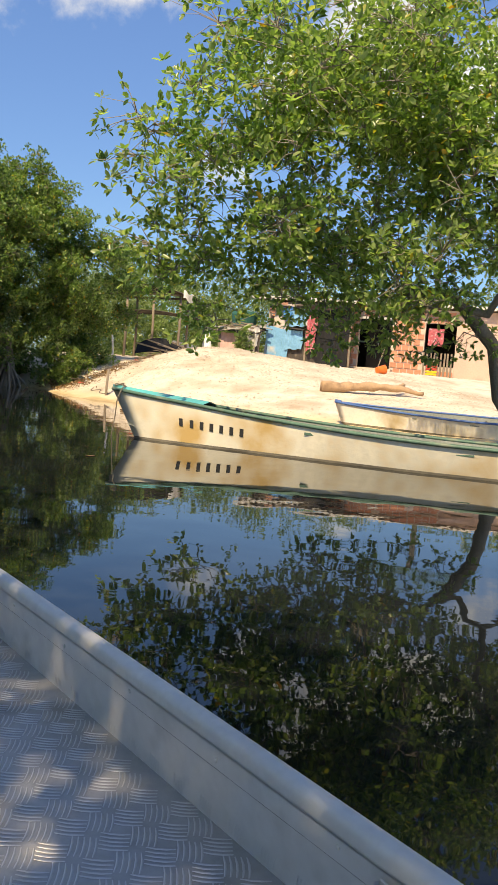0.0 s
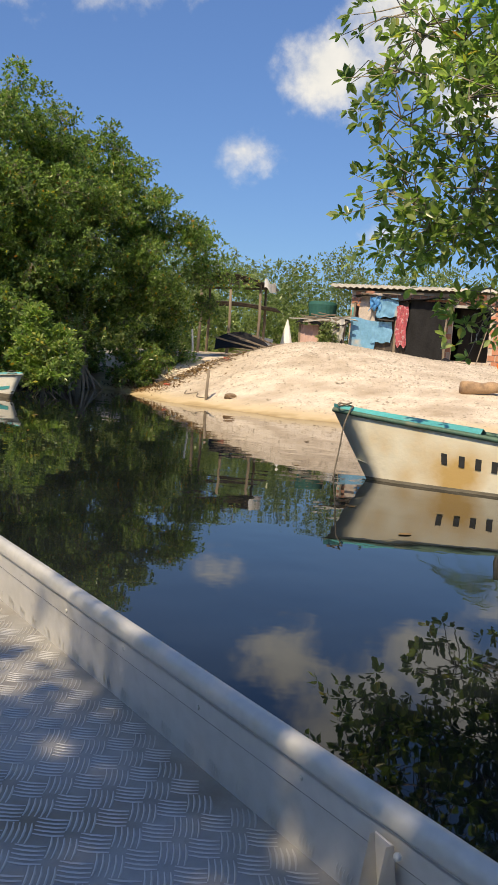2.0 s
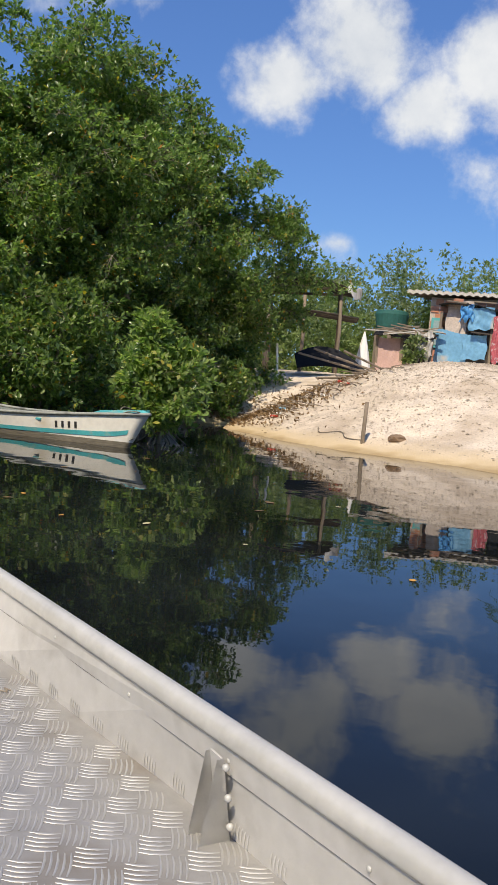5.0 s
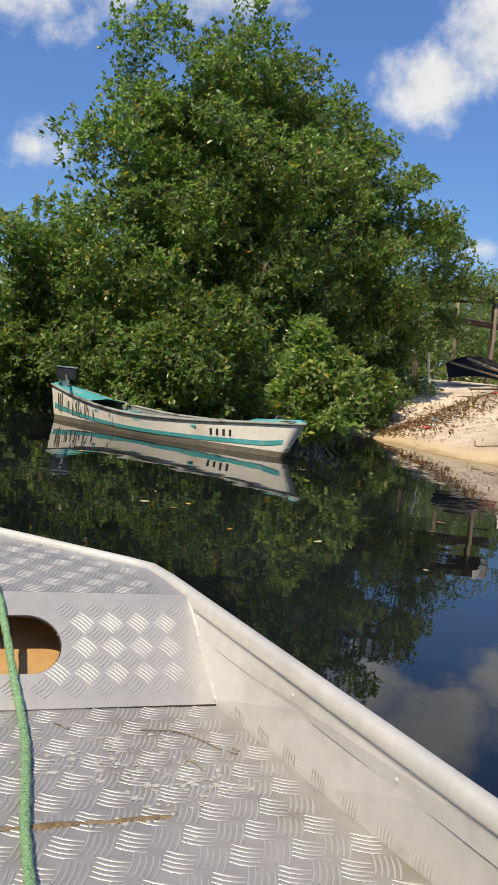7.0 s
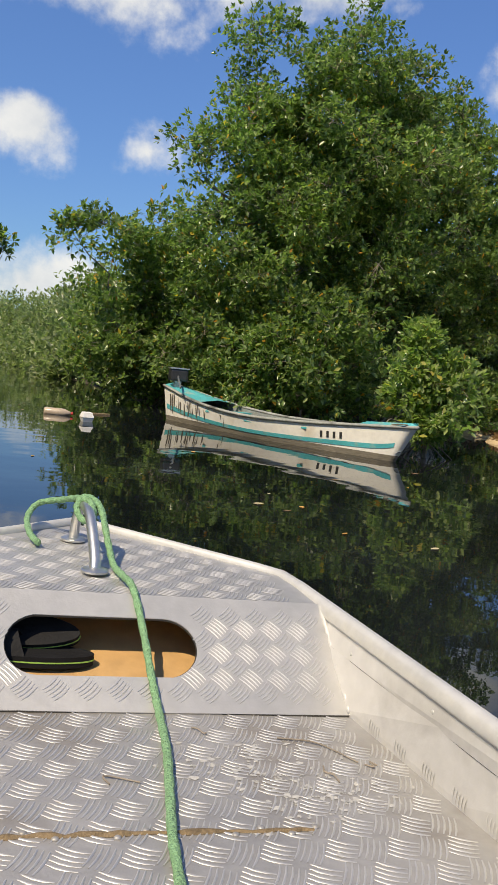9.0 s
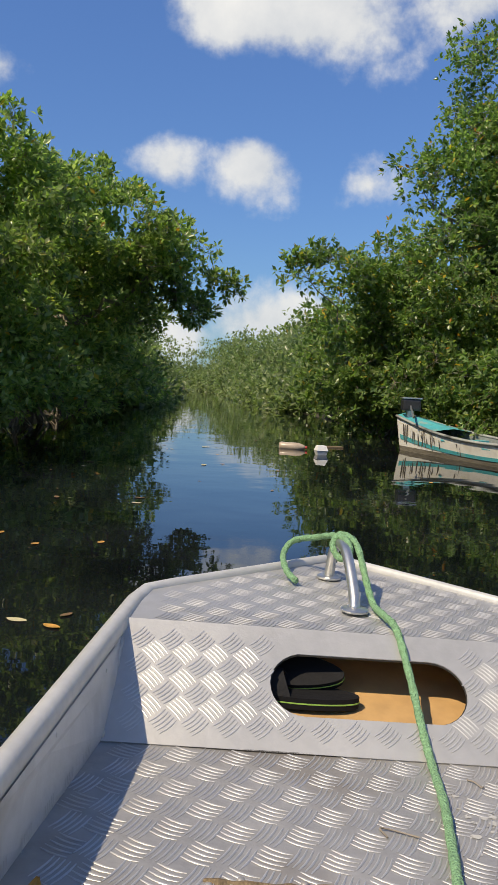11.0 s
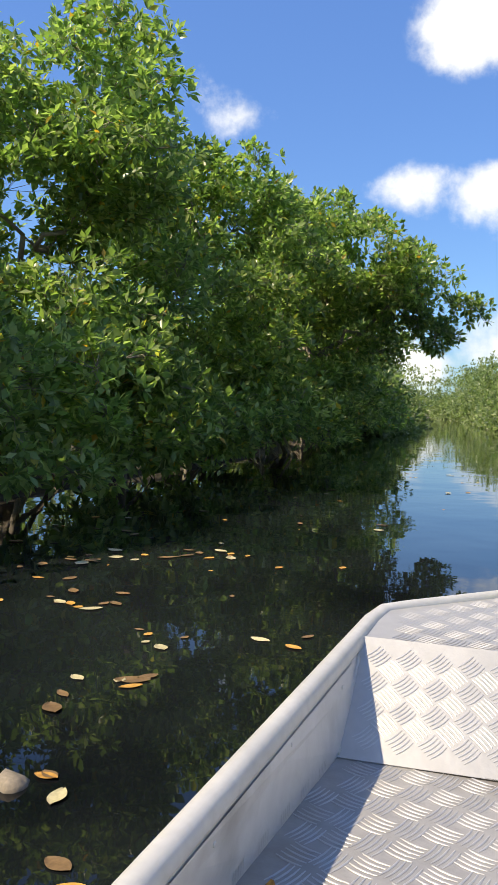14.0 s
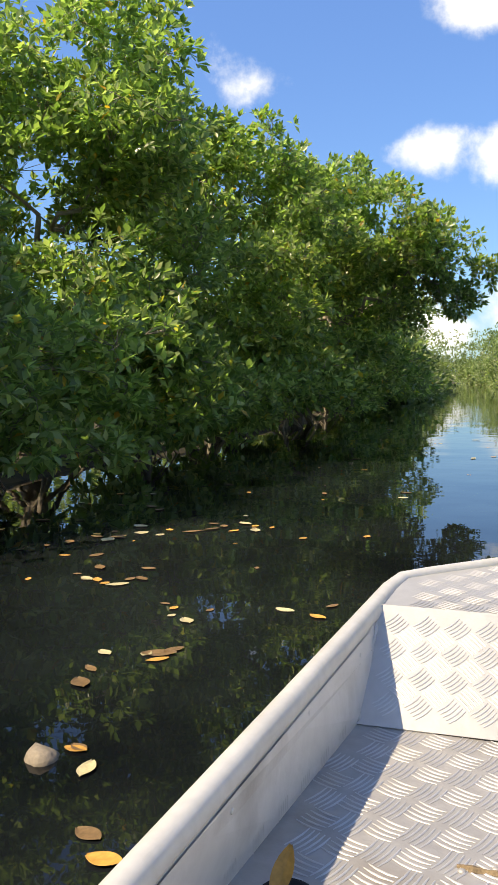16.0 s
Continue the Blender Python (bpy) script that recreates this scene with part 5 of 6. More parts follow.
            upv = (pt(s0 + k * ds, v0 + 0.1, side, 0.004) - p).normalized()
            nrm = dr.cross(upv).normalized()
            mm = Matrix((dr, upv, nrm)).transposed().to_4x4()
            mm.translation = (p + q) / 2
            part("lettering", boxed((L * ds * 0.38, hgt, 0.004), mm, 0.0015), M["ink"], hull, "row of black painted bars")
    return th, pt


def heading(x, y, z, dx, dy, roll=0.0, trim=0.0):
    return Matrix.Translation((x, y, z)) @ Matrix.Rotation(math.atan2(dy, dx), 4, "Z") @ Matrix.Rotation(radians(trim), 4, "Y") @ Matrix.Rotation(radians(roll), 4, "X")


sol, sol_pt = canoe("wooden_boat", "long cream wooden boat with teal bow, moored along the sand", heading(4.42, -0.48, 0, 0.66, -0.75), 7.2, 1.10, (0.50, 0.27, 0.38), 0.16,
      {"hull": "ochre_hull", "low": 0.022, "rail": "green_trim", "deck": "teal", "thwart": "green_trim"}, "boats on the creek", None, 0.13, 0.08, (0.095, 0.66, 7, 0.0160, 0.080, -1), 0.30)
lyn, lyn_pt = canoe("wooden_canoe", "white and teal wooden canoe moored against the mangroves", heading(4.05, 8.9, 0, -0.41, 0.912), 4.4, 0.85, (0.40, 0.26, 0.48), 0.14,
      {"hull": "white_hull", "low": 0.065, "rail": "grey_trim", "deck": "teal", "thwart": "teal"}, "boats on the creek", (0.50, 0.61, "teal"), 0.13, 0.24, (0.17, 0.74, 4, 0.020, 0.075, 1), 0.26, 0.35)
rs_ = random.Random(17)
for k in range(22):
    s_, v_ = 0.60 + 0.37 * rs_.random() ** 0.8, rs_.uniform(0.42, 0.60)
    top_, wide_ = rs_.uniform(0.80, 0.97), rs_.uniform(0.003, 0.010)
    bm = bmesh.new()
    row_ = [[bm.verts.new(lyn_pt(s_ + e * wide_ * (0.5 + 0.5 * math.sin(3 * t + k)) / 2, v_ + (top_ - v_) * t, 1, 0.008)) for e in (-1, 1)] for t in (0, 0.25, 0.5, 0.75, 1)]
    for q0, q1 in zip(row_, row_[1:]):
        bm.faces.new((q0[0], q0[1], q1[1], q1[0]))
    part("dirt_streak", bm, M["streak"], lyn, "dark dirt streak running down the hull")
bz = 0.03
blu, blu_pt = canoe("wooden_boat", "white wooden boat with a blue gunwale beached on the sand", heading(10.35, 4.0, bz + 0.05, 0.62, -0.78, 5, 0), 5.0, 0.95, (0.37, 0.28, 0.31), 0.10,
      {"hull": "white_hull", "low": 0.02, "rail": "blue_trim", "deck": "blue_trim", "thwart": "hull_inside"}, "boats on the creek", None, 0.02, 0.02, None, 0.14, 0.8)


# ---- the brick house and the yard ----
HS = 1.19
HD, HU = Vector((19.94, 16.73, 1.55)), Vector((0.668, -0.744, 0))
HN = Vector((-0.744, -0.668, 0))


def on_house(a, h, out=0.0):
    return HD + (HU * a + HN * out + Vector((0, 0, h))) * HS


HOUSE = Matrix((HU, -HN, Vector((0, 0, 1)))).transposed().to_4x4()
HOUSE.translation = HD
HOUSE = HOUSE @ Matrix.Scale(HS, 4)         # x along the front, y into the house, z up
house = thing("brick_house", "low unplastered red brick house with a corrugated roof", "house", HOUSE)
TOPZ, ROOFZ = 1.80, 1.90
WALL = [(-2.9, -2.35, -0.85, TOPZ), (-2.35, -0.02, 1.55, TOPZ), (-0.55, -0.02, -0.85, 1.55), (-0.02, 0.97, 1.46, TOPZ), (0.97, 1.95, -0.85, TOPZ), (1.95, 2.85, 1.4, TOPZ), (1.95, 2.85, -0.85, 0.15)]
bm = bmesh.new()
for a0, a1, h0, h1 in WALL:
    box(bm, (a1 - a0, 0.14, h1 - h0), Matrix.Translation(((a0 + a1) / 2, 0.09, (h0 + h1) / 2)))
box(bm, (0.14, 4.0, TOPZ + 0.9), Matrix.Translation((-2.83, 2.1, (TOPZ - 0.9) / 2)))
front = part("front_wall", bm, M["mortar"], house, "brick front wall with wide mortar joints")
bm = boxed((3.2, 0.16, TOPZ + 0.9), Matrix.Translation((4.45, 0.08, (TOPZ - 0.9) / 2)), 0.006)
part("plastered_wall", bm, M["plaster"], house, "pink plastered wall")
# room shade is put into the near-black colour of these walls
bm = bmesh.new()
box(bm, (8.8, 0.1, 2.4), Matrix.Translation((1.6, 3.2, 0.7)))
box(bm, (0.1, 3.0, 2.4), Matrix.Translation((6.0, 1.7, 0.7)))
part("back_wall", bm, M["dark"], house, "inside walls, near-black for the shade of the room")
part("room_floor", boxed((8.8, 3.2, 0.08), Matrix.Translation((1.6, 1.7, -0.12))), M["mortar"], house)
bm = sheet(lambda u, v: Vector((-3.45 + 9.5 * u, -0.26 + 4.0 * v, ROOFZ + 0.30 * v + 0.022 * math.sin(u * 2 * math.pi * 54))), 432, 2, 0.020)
part("roof", bm, M["fibre"], house, "corrugated fibre-cement roof sheets")
# added edge strip, lighter than the roof sheets: sunlight put into its colour
part("roof_edge", sheet(lambda u, v: Vector((-3.45 + 9.5 * u, -0.275 - 0.012 * math.sin(u * 2 * math.pi * 54), ROOFZ - 0.06 + 0.075 * v + 0.016 * math.sin(u * 2 * math.pi * 54))), 432, 1, 0.010), M["sunlit_edge"], house, "scalloped edge strip of the roof sheets, paler for the sun on it")
for y in (0.2, 1.5, 3.2):
    part("rafter", boxed((9.4, 0.06, 0.07), Matrix.Translation((1.25, y, ROOFZ - 0.07 + 0.076 * (y + 0.42)))), M["wood"], house)
part("door_lintel", boxed((1.12, 0.10, 0.07), Matrix.Translation((0.47, 0.03, 1.46))), M["grey_panel"], house, "pale concrete lintel")
part("door_step", boxed((1.2, 0.35, 0.10), Matrix.Translation((0.47, -0.12, -0.08)), 0.01), M["mortar"], house)
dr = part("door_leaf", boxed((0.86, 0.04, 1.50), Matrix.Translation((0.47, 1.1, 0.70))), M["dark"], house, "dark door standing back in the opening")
for x in (0.40, 0.54):
    bm = bmesh.new()
    tube(bm, [(x, 1.065, 0.55), (x, 1.05, 0.58), (x, 1.05, 0.80), (x, 1.065, 0.83)], 0.011, 6)
    part("pull_handle", bm, M["steel"], dr, "pale pull handle")
for k in range(9):
    part("fence_slat", boxed((0.05, 0.02, 0.85), Matrix.Translation((1.98 + k * 0.1, -0.05, 0.12)) @ Matrix.Rotation(radians((k * 37 % 7) - 3) * 0.6, 4, "Y")), M["wood"], house)
bm = sheet(lambda u, v: Vector((2.05 + 0.45 * u, -0.02 + 0.03 * math.sin(9 * u), 0.75 + 0.5 * v)), 8, 4, 0.006)
part("hung_cloth", bm, M["cloth_red"], house, "red cloth hung in the opening")



def at_ground(x, y, dz=0.0):
    return Vector((x, y, float(sand_height(np.array(x), np.array(y))) + dz))


def yard(x, y, dz=0.0):
    """A spot of the yard, in the yard's own plan."""
    return at_ground(1.187 * x + 0.127 * y + 0.07, 1.187 * y - 0.127 * x + 2.65, dz)


# lean-to of sheets against the front
shed = thing("patchwork_shack", "patchwork lean-to of blue sheets, boards and black tarpaulin", "shack", HOUSE)


def crumple(x0, x1, z0, z1, y, amp, seed, slant=0.0, lean=0.0, n=16, ragged=0.05):
    """A hanging sheet with folds and a ragged foot."""
    def f(u, v):
        w = (math.sin(9 * u + 2.1 * v + seed) + 0.6 * math.sin(21 * u - 5 * v + 2 * seed) + 0.5 * math.sin(13 * v + 7 * u + seed))
        z = z0 + slant * u + (z1 - z0) * v + (1 - v) * ragged * math.sin(12 * u + seed) + 0.4 * ragged * math.sin(7 * u + 3 * seed) * v
        return Vector((x0 + (x1 - x0) * u + 0.02 * math.sin(8 * v + seed), y + amp * w + lean * v, z))
    return sheet(f, n, n, 0.008)


part("grey_board", crumple(-2.42, -1.78, 0.70, 1.60, -0.98, 0.006, 1, 0.06, 0.10, 16, 0.04), M["pale_board"], shed, "leaning grey board")
part("blue_sheet", crumple(-2.62, -1.90, -0.35, 0.98, -1.04, 0.008, 2, -0.10, 0.0, 16, 0.03), M["blue_panel"], shed, "faded blue sheet with a slanting edge")
part("blue_sheet", crumple(-1.90, -1.34, 0.98, 1.48, -1.08, 0.012, 3, 0.04, 0.0, 16, 0.02), M["blue_panel"], shed, "square blue panel")
part("blue_sheet", crumple(-2.10, -1.80, 1.18, 1.52, -1.12, 0.030, 5, 0.03, 0.0, 18, 0.06), M["crumpled_blue"], shed, "torn corner of bright blue plastic")
part("blue_sheet", crumple(-2.00, -1.46, 0.30, 0.86, -1.07, 0.008, 4, 0.03, 0.0, 12, 0.02), M["blue_panel"], shed, "lower square blue panel")
# dark strip added here: the shaded gap between the panels, as colour
part("shelf", boxed((0.42, 0.20, 0.03), Matrix.Translation((-1.62, -1.12, 0.92)) @ Matrix.Rotation(0.06, 4, "Y")), M["net"], shed, "dark strip added for the shaded gap between the blue panels")
part("backing_sheet", crumple(-1.95, -1.10, -0.2, 1.45, -0.97, 0.01, 6), M["net"], shed, "dark sheet behind the blue patches")
part("side_sheet", sheet(lambda u, v: Vector((-2.56 + 0.03 * u, -1.0 + 1.0 * u, -0.3 + 1.6 * v)), 4, 4, 0.012), M["pink_panel"], shed)
part("tarpaulin", crumple(-1.06, -0.08, -0.42, 1.54, -1.15, 0.022, 7, -0.10, 0.22, 30, 0.05), M["tarp_black"], shed, "black tarpaulin hung to the ground")
part("shack_roof", sheet(lambda u, v: Vector((-2.6 + 2.65 * u, -1.15 + 1.2 * v, 1.52 + 0.10 * v + 0.05 * math.sin(9 * u) + 0.02 * math.sin(23 * u + 9 * v))), 30, 8, 0.012), M["tarp_black"], shed, "black sheeting roof")
part("cloth", crumple(-1.36, -1.06, 0.25, 1.32, -1.10, 0.022, 8), M["cloth_red"], shed, "red patterned cloth")
for x in (-2.55, -1.38, -0.06):
    part("post", boxed((0.055, 0.055, 1.75), Matrix.Translation((x, -0.98, 0.5)) @ Matrix.Rotation(radians(1.5 * math.sin(7 * x)), 4, "Y")), M["wood"], shed)
for k in range(3):
    part("roof_board", boxed((0.5, 0.09, 0.03), Matrix.Translation((-2.2 + 0.62 * k, -0.9, 1.62 + 0.02 * k)) @ Matrix.Rotation(0.5 * k - 0.4, 4, "Z") @ Matrix.Rotation(0.12 - 0.1 * k, 4, "Y")), M["wood"], shed)
part("roof_brick", boxed((0.2, 0.12, 0.1), Matrix.Translation((-2.2, -0.75, 1.66)) @ Matrix.Rotation(0.6, 4, "Z"), 0.006), M["brick"], shed)
wf = part("window_frame", boxed((0.46, 0.06, 0.72), Matrix.Translation((-2.62, -0.02, 0.95)), 0.006), M["turquoise"], house, "turquoise painted window frame")
part("pane", boxed((0.34, 0.02, 0.58), Matrix.Translation((-2.62, -0.055, 0.95))), M["pane"], wf, "pale reflecting pane")


# low pink hut
def hut():
    h = thing("low_hut", "low hut of pink sheet and black net under loose battens", "shack", HOUSE @ Matrix.Translation((-3.3, -1.7, 0.02)))
    part("pink_sheet", crumple(-0.55, 0.12, -0.35, 0.66, 0.0, 0.012, 1, -0.05, 0.10, 12), M["pink_panel"], h, "faded pink sheet")
    part("net", crumple(0.05, 0.66, -0.35, 0.62, -0.05, 0.06, 4, 0.0, 0.1, 20, 0.08), M["net"], h, "dark crumpled netting")
    part("net", crumple(0.34, 0.70, 0.20, 0.80, -0.12, 0.05, 9, 0.0, 0.1, 14, 0.10), M["grey_panel"], h, "pale torn sheeting")
    part("hut_roof", sheet(lambda u, v: Vector((-0.65 + 1.4 * u, -0.15 + 0.9 * v, 0.66 + 0.16 * v + 0.05 * math.sin(7 * u + 2 * v) + 0.02 * math.sin(31 * u))), 24, 8, 0.02), M["tarp_black"], h, "sagging dark roof sheet")
    rh = random.Random(3)
    for k in range(15):
        ln = rh.uniform(0.5, 1.4)
        part("batten", boxed((ln, rh.uniform(0.03, 0.09), 0.025), Matrix.Translation((rh.uniform(-0.35, 0.45), -0.16 + 0.055 * k, 0.74 + 0.012 * k + rh.uniform(-.02, .03))) @ Matrix.Rotation(rh.uniform(-0.5, 0.35), 4, "Z") @ Matrix.Rotation(rh.uniform(-.16, .16), 4, "Y")), M["wood" if k % 3 else "grey_panel"], h)
    for x in (-0.55, 0.0, 0.66):
        part("post", boxed((0.06, 0.06, 1.05), Matrix.Translation((x, 0.08, 0.15)) @ Matrix.Rotation(0.05 * x, 4, "Y")), M["wood"], h)


hut()


def tank():
    p = on_house(-3.9, 0.0, -0.6)
    t = thing("water_tank", "dark green covered water tank on a stand", "water tank", Matrix.Translation(at_ground(p.x, p.y, 0.1)) @ Matrix.Scale(1.2, 4))
    part("tank_body", lathe(bmesh.new(), [(0.33, 1.05), (0.38, 1.2), (0.42, 1.5), (0.40, 1.58), (0.34, 1.60)], 20), M["green_net"], t, "tank wrapped in green netting")
    for dx, dy in ((-.25, -.25), (.25, -.25), (.25, .25), (-.25, .25)):
        part("leg", boxed((0.07, 0.07, 1.15), Matrix.Translation((dx, dy, 0.5))), M["wood"], t)


tank()


def shelter():
    s = thing("open_shelter", "rickety open shelter of poles with a sagging sheet roof", "shelter", Matrix.Translation(yard(9.45, 14.6)) @ Matrix.Rotation(radians(-35), 4, "Z") @ Matrix.Diagonal((1.0, 1.0, 1.12, 1)))
    for x, y, h in ((-1.1, -0.6, 1.9), (0.7, -0.6, 1.95), (-1.1, 0.9, 1.8), (0.7, 0.9, 1.9), (-0.2, -0.6, 1.7)):
        bm = bmesh.new()
        tube(bm, [(x, y, -0.3), (x + 0.03, y, h * 0.5), (x, y, h)], [0.05, 0.045, 0.04], 7)
        part("pole", bm, M["wood"], s, smooth=True)
    part("roof_sheet", sheet(lambda u, v: Vector((-1.4 + 2.5 * u, -0.9 + 2.0 * v, 1.9 + 0.16 * math.sin(3.3 * u) + 0.05 * math.sin(9 * v + 4 * u))), 16, 8, 0.015), M["net"], s, "sagging grey roof sheet")
    part("plastic_sheet", sheet(lambda u, v: Vector((0.85 + 0.35 * u, -0.95 + 0.3 * u * v, 2.0 - 0.22 * v - 0.16 * u + 0.04 * math.sin(9 * u))), 8, 6, 0.006), M["cloth_white"], s, "pale plastic sheet flapping at the edge")
    for y in (-0.6, 0.9):
        bm = bmesh.new()
        tube(bm, [(-1.4, y, 1.82), (0.9, y, 1.9)], 0.035, 6)
        part("beam", bm, M["wood"], s)
    part("lower_roof", sheet(lambda u, v: Vector((-1.2 + 2.4 * u, -0.5 + 1.6 * v, 1.32 + 0.06 * math.sin(4 * u) + 0.02 * math.sin(60 * v))), 10, 30, 0.012), M["net"], s, "lower corrugated sheet")


shelter()
# fallen dark sheet on the debris
p = yard(9.0, 12.4)
f_ = thing("collapsed_sheet", "collapsed black roofing sheet propped on the debris", "roofing sheet", Matrix.Translation(p) @ Matrix.Rotation(radians(-28), 4, "Z") @ Matrix.Diagonal((1.15, 1.0, 1.25, 1)))
part("sheet", sheet(lambda u, v: Vector((-0.9 + 1.9 * u, -0.1 + 0.8 * v, -0.1 + 0.62 * math.sin(math.pi * min(1, u * 0.8 + 0.25)) * (0.4 + 0.6 * v))), 14, 5, 0.015), M["tarp_black"], f_)
for k in range(4):
    bm = bmesh.new()
    tube(bm, [(-0.9 + 0.3 * k, -0.15, 0.35 + 0.1 * (k % 2)), (0.9 + 0.15 * k, -0.1 + 0.1 * k, 0.02)], 0.022, 6)
    part("batten", bm, M["wood"], f_)
bm = bmesh.new()
tube(bm, [(0, 0, -0.3), (0.02, 0, 0.35), (-0.03, 0.0, 0.85)], 0.028, 7)
solo("white_post", bm, M["styro"], "thin pale post at the edge of the mangroves", "post", Matrix.Translation(yard(7.4, 12.0)))
# white sail-like closed parasol
par_ = (HOUSE @ Vector((-4.10, -2.0, 0)))[:2]
box_ = (HOUSE @ Vector((-4.85, -2.0, 0)))[:2]
u_ = thing("closed_parasol", "closed white parasol standing in the yard", "parasol", Matrix.Translation(at_ground(*par_)) @ Matrix.Scale(1.9, 4))
bm = bmesh.new()
tube(bm, [(0, 0, -0.3), (0, 0, 0.55)], 0.014, 6)
part("pole", bm, M["wood"], u_)
part("canopy", lathe(bmesh.new(), [(0.13, 0.02), (0.12, 0.1), (0.085, 0.3), (0.04, 0.5), (0.008, 0.62)], 9), M["cloth_white"], u_)
# white foam crate and boards
bm = boxed((0.80, 0.4, 0.36), Matrix.Identity(4), 0.02)
solo("foam_box", bm, M["styro"], "dirty white foam box on its side", "box", Matrix.Translation(at_ground(*box_, 0.40)) @ Matrix.Rotation(radians(-30), 4, "Z") @ Matrix.Rotation(radians(9), 4, "Y"))
rd = random.Random(9)
for k in range(16):
    x, y = 8.2 + rd.uniform(0, 3.2), 11.6 + rd.uniform(-0.4, 1.2)
    bm = boxed((rd.uniform(0.5, 1.3), rd.uniform(0.06, 0.14), 0.025), Matrix.Identity(4), 0.004)
    solo("plank", bm, M["wood" if k % 3 else "rust"], "weathered plank lying in the debris", "plank", Matrix.Translation(yard(x, y, 0.03 + 0.03 * (k % 4))) @ Matrix.Rotation(rd.uniform(-0.9, 0.5), 4, "Z") @ Matrix.Rotation(rd.uniform(-.12, .12), 4, "Y"), "planks in the debris")
for k in range(10):
    x, y = 10.2 + rd.uniform(0, 1.6), 9.9 + rd.uniform(0, 0.5)
    solo("loose_brick", boxed((0.2, 0.12, 0.1), Matrix.Identity(4), 0.006), M["brick"], "loose red brick lying on the sand", "brick", Matrix.Translation(yard(x, y, 0.04)) @ Matrix.Rotation(rd.uniform(0, 3), 4, "Z"), "loose bricks")
# driftwood and litter below the tree
for k in range(90):
    x, y = 6.1 + rd.uniform(0, 2.2), 8.9 + rd.uniform(0, 1.7)
    pts = [(0, 0, 0)]
    for j in range(3):
        pts.append((pts[-1][0] + rd.uniform(0.06, 0.2), pts[-1][1] + rd.uniform(-.08, .08), rd.uniform(0, 0.05)))
    bm = bmesh.new()
    tube(bm, pts, [0.011, 0.009, 0.007, 0.004], 6)
    solo("dead_branch", bm, M["wood"], "grey dead branch washed up on the sand", "branch", Matrix.Translation(yard(x, y, 0.03)) @ Matrix.Rotation(rd.uniform(0, 6.3), 4, "Z"), "driftwood", smooth=True)
for k in range(14):
    x, y = 6.0 + rd.uniform(0, 1.4), 9.2 + rd.uniform(0, 1.2)
    mat_ = (M["styro"], M["grey_panel"], M["red"], M["blue_panel"], M["grey_panel"])[k % 5]
    bm = sheet(lambda u, v: Vector(((u - .5) * 0.14, (v - .5) * 0.09, 0.03 * math.sin(7 * u + k) * math.cos(5 * v))), 5, 4, 0.004)
    solo("litter", bm, mat_, "crumpled scrap of plastic litter on the sand", "litter", Matrix.Translation(yard(x, y, 0.025)) @ Matrix.Rotation(rd.uniform(0, 6), 4, "Z"), "litter")
# stake, its line, and the brown lump
sx, sy = 5.95, 6.65
bm = bmesh.new()
tube(bm, [(0, 0, -0.4), (0.01, 0, 0.2), (0.035, 0.01, 0.60)], [0.03, 0.03, 0.027], 8)
stake = solo("mooring_stake", bm, M["wood"], "weathered wooden stake driven in at the water's edge", "stake", Matrix.Translation(yard(sx, sy)), smooth=True)
rope_thing("old_rope", [yard(sx - 0.02, sy, 0.10), yard(sx + 0.06, sy + 0.05, 0.02), yard(5.9, 6.95, 0.015), yard(6.0, 7.25, 0.015), yard(5.88, 7.55, 0.015), yard(5.98, 7.8, 0.015)], 0.008, M["rope_old"], "old dark rope lying from the stake along the sand")
solo("brown_lump", stone_bm(0.13, 3.0, 0.5), M["stone"], "flat brown lump of stone beside the stake", "stone", Matrix.Translation(yard(6.3, 6.45, 0.03)))
# shells and pebbles over the sand
rng = np.random.default_rng(77)
n = 70000
px, py = rng.uniform(7.2, 16.5, n), rng.uniform(3.0, 15.0, n)
pz = sand_height(px, py)
heap = np.exp(-((px - 11.7) ** 2 / 5.0 + (py - 12.0) ** 2 / 5.0))
ok = (pz > 0.10) & (rng.uniform(0, 1, n) < 0.22 + 0.45 * np.clip(pz / 1.5 + 0.5 * waves(px, py, 1.7, 4.0), 0, 1) + 0.6 * heap)
px, py, pz = px[ok], py[ok], pz[ok]
n = len(px)
sz = rng.uniform(0.007, 0.020, (n, 1)) * rng.choice([1, 1, 1, 1, 1, 1, 1, 1, 2.0], (n, 1))
oct_ = np.array([[1, 0, 0], [0, 1, 0], [-1, 0, 0], [0, -1, 0], [0, 0, .55], [0, 0, -.55]])
rot_ = rng.uniform(0, 6.3, (n, 1))
P = oct_[None] * sz[:, None] * rng.uniform(0.6, 1.3, (n, 6, 1))
c_, s_ = np.cos(rot_)[:, None], np.sin(rot_)[:, None]
P = np.concatenate([P[..., :1] * c_ - P[..., 1:2] * s_, P[..., :1] * s_ + P[..., 1:2] * c_, P[..., 2:]], -1) + np.stack([px, py, pz], -1)[:, None]
FO = np.array([[0, 1, 4], [1, 2, 4], [2, 3, 4], [3, 0, 4]])
me = np_mesh("shell_rubble", P.reshape(-1, 3), (FO[None] + (np.arange(n) * 6)[:, None, None]).reshape(-1, 3), material("broken_shell", (0.52, 0.43, 0.33), 0.9, spread=0.2, bump=0, island=0.62))
tagged(new("shell_rubble", me), "broken shells and pebbles scattered over the sand", "shells", kind="stuff")
# log, bucket, toys by the house
L0 = at_ground(11.75, 6.74, 0.12)
bm = bmesh.new()
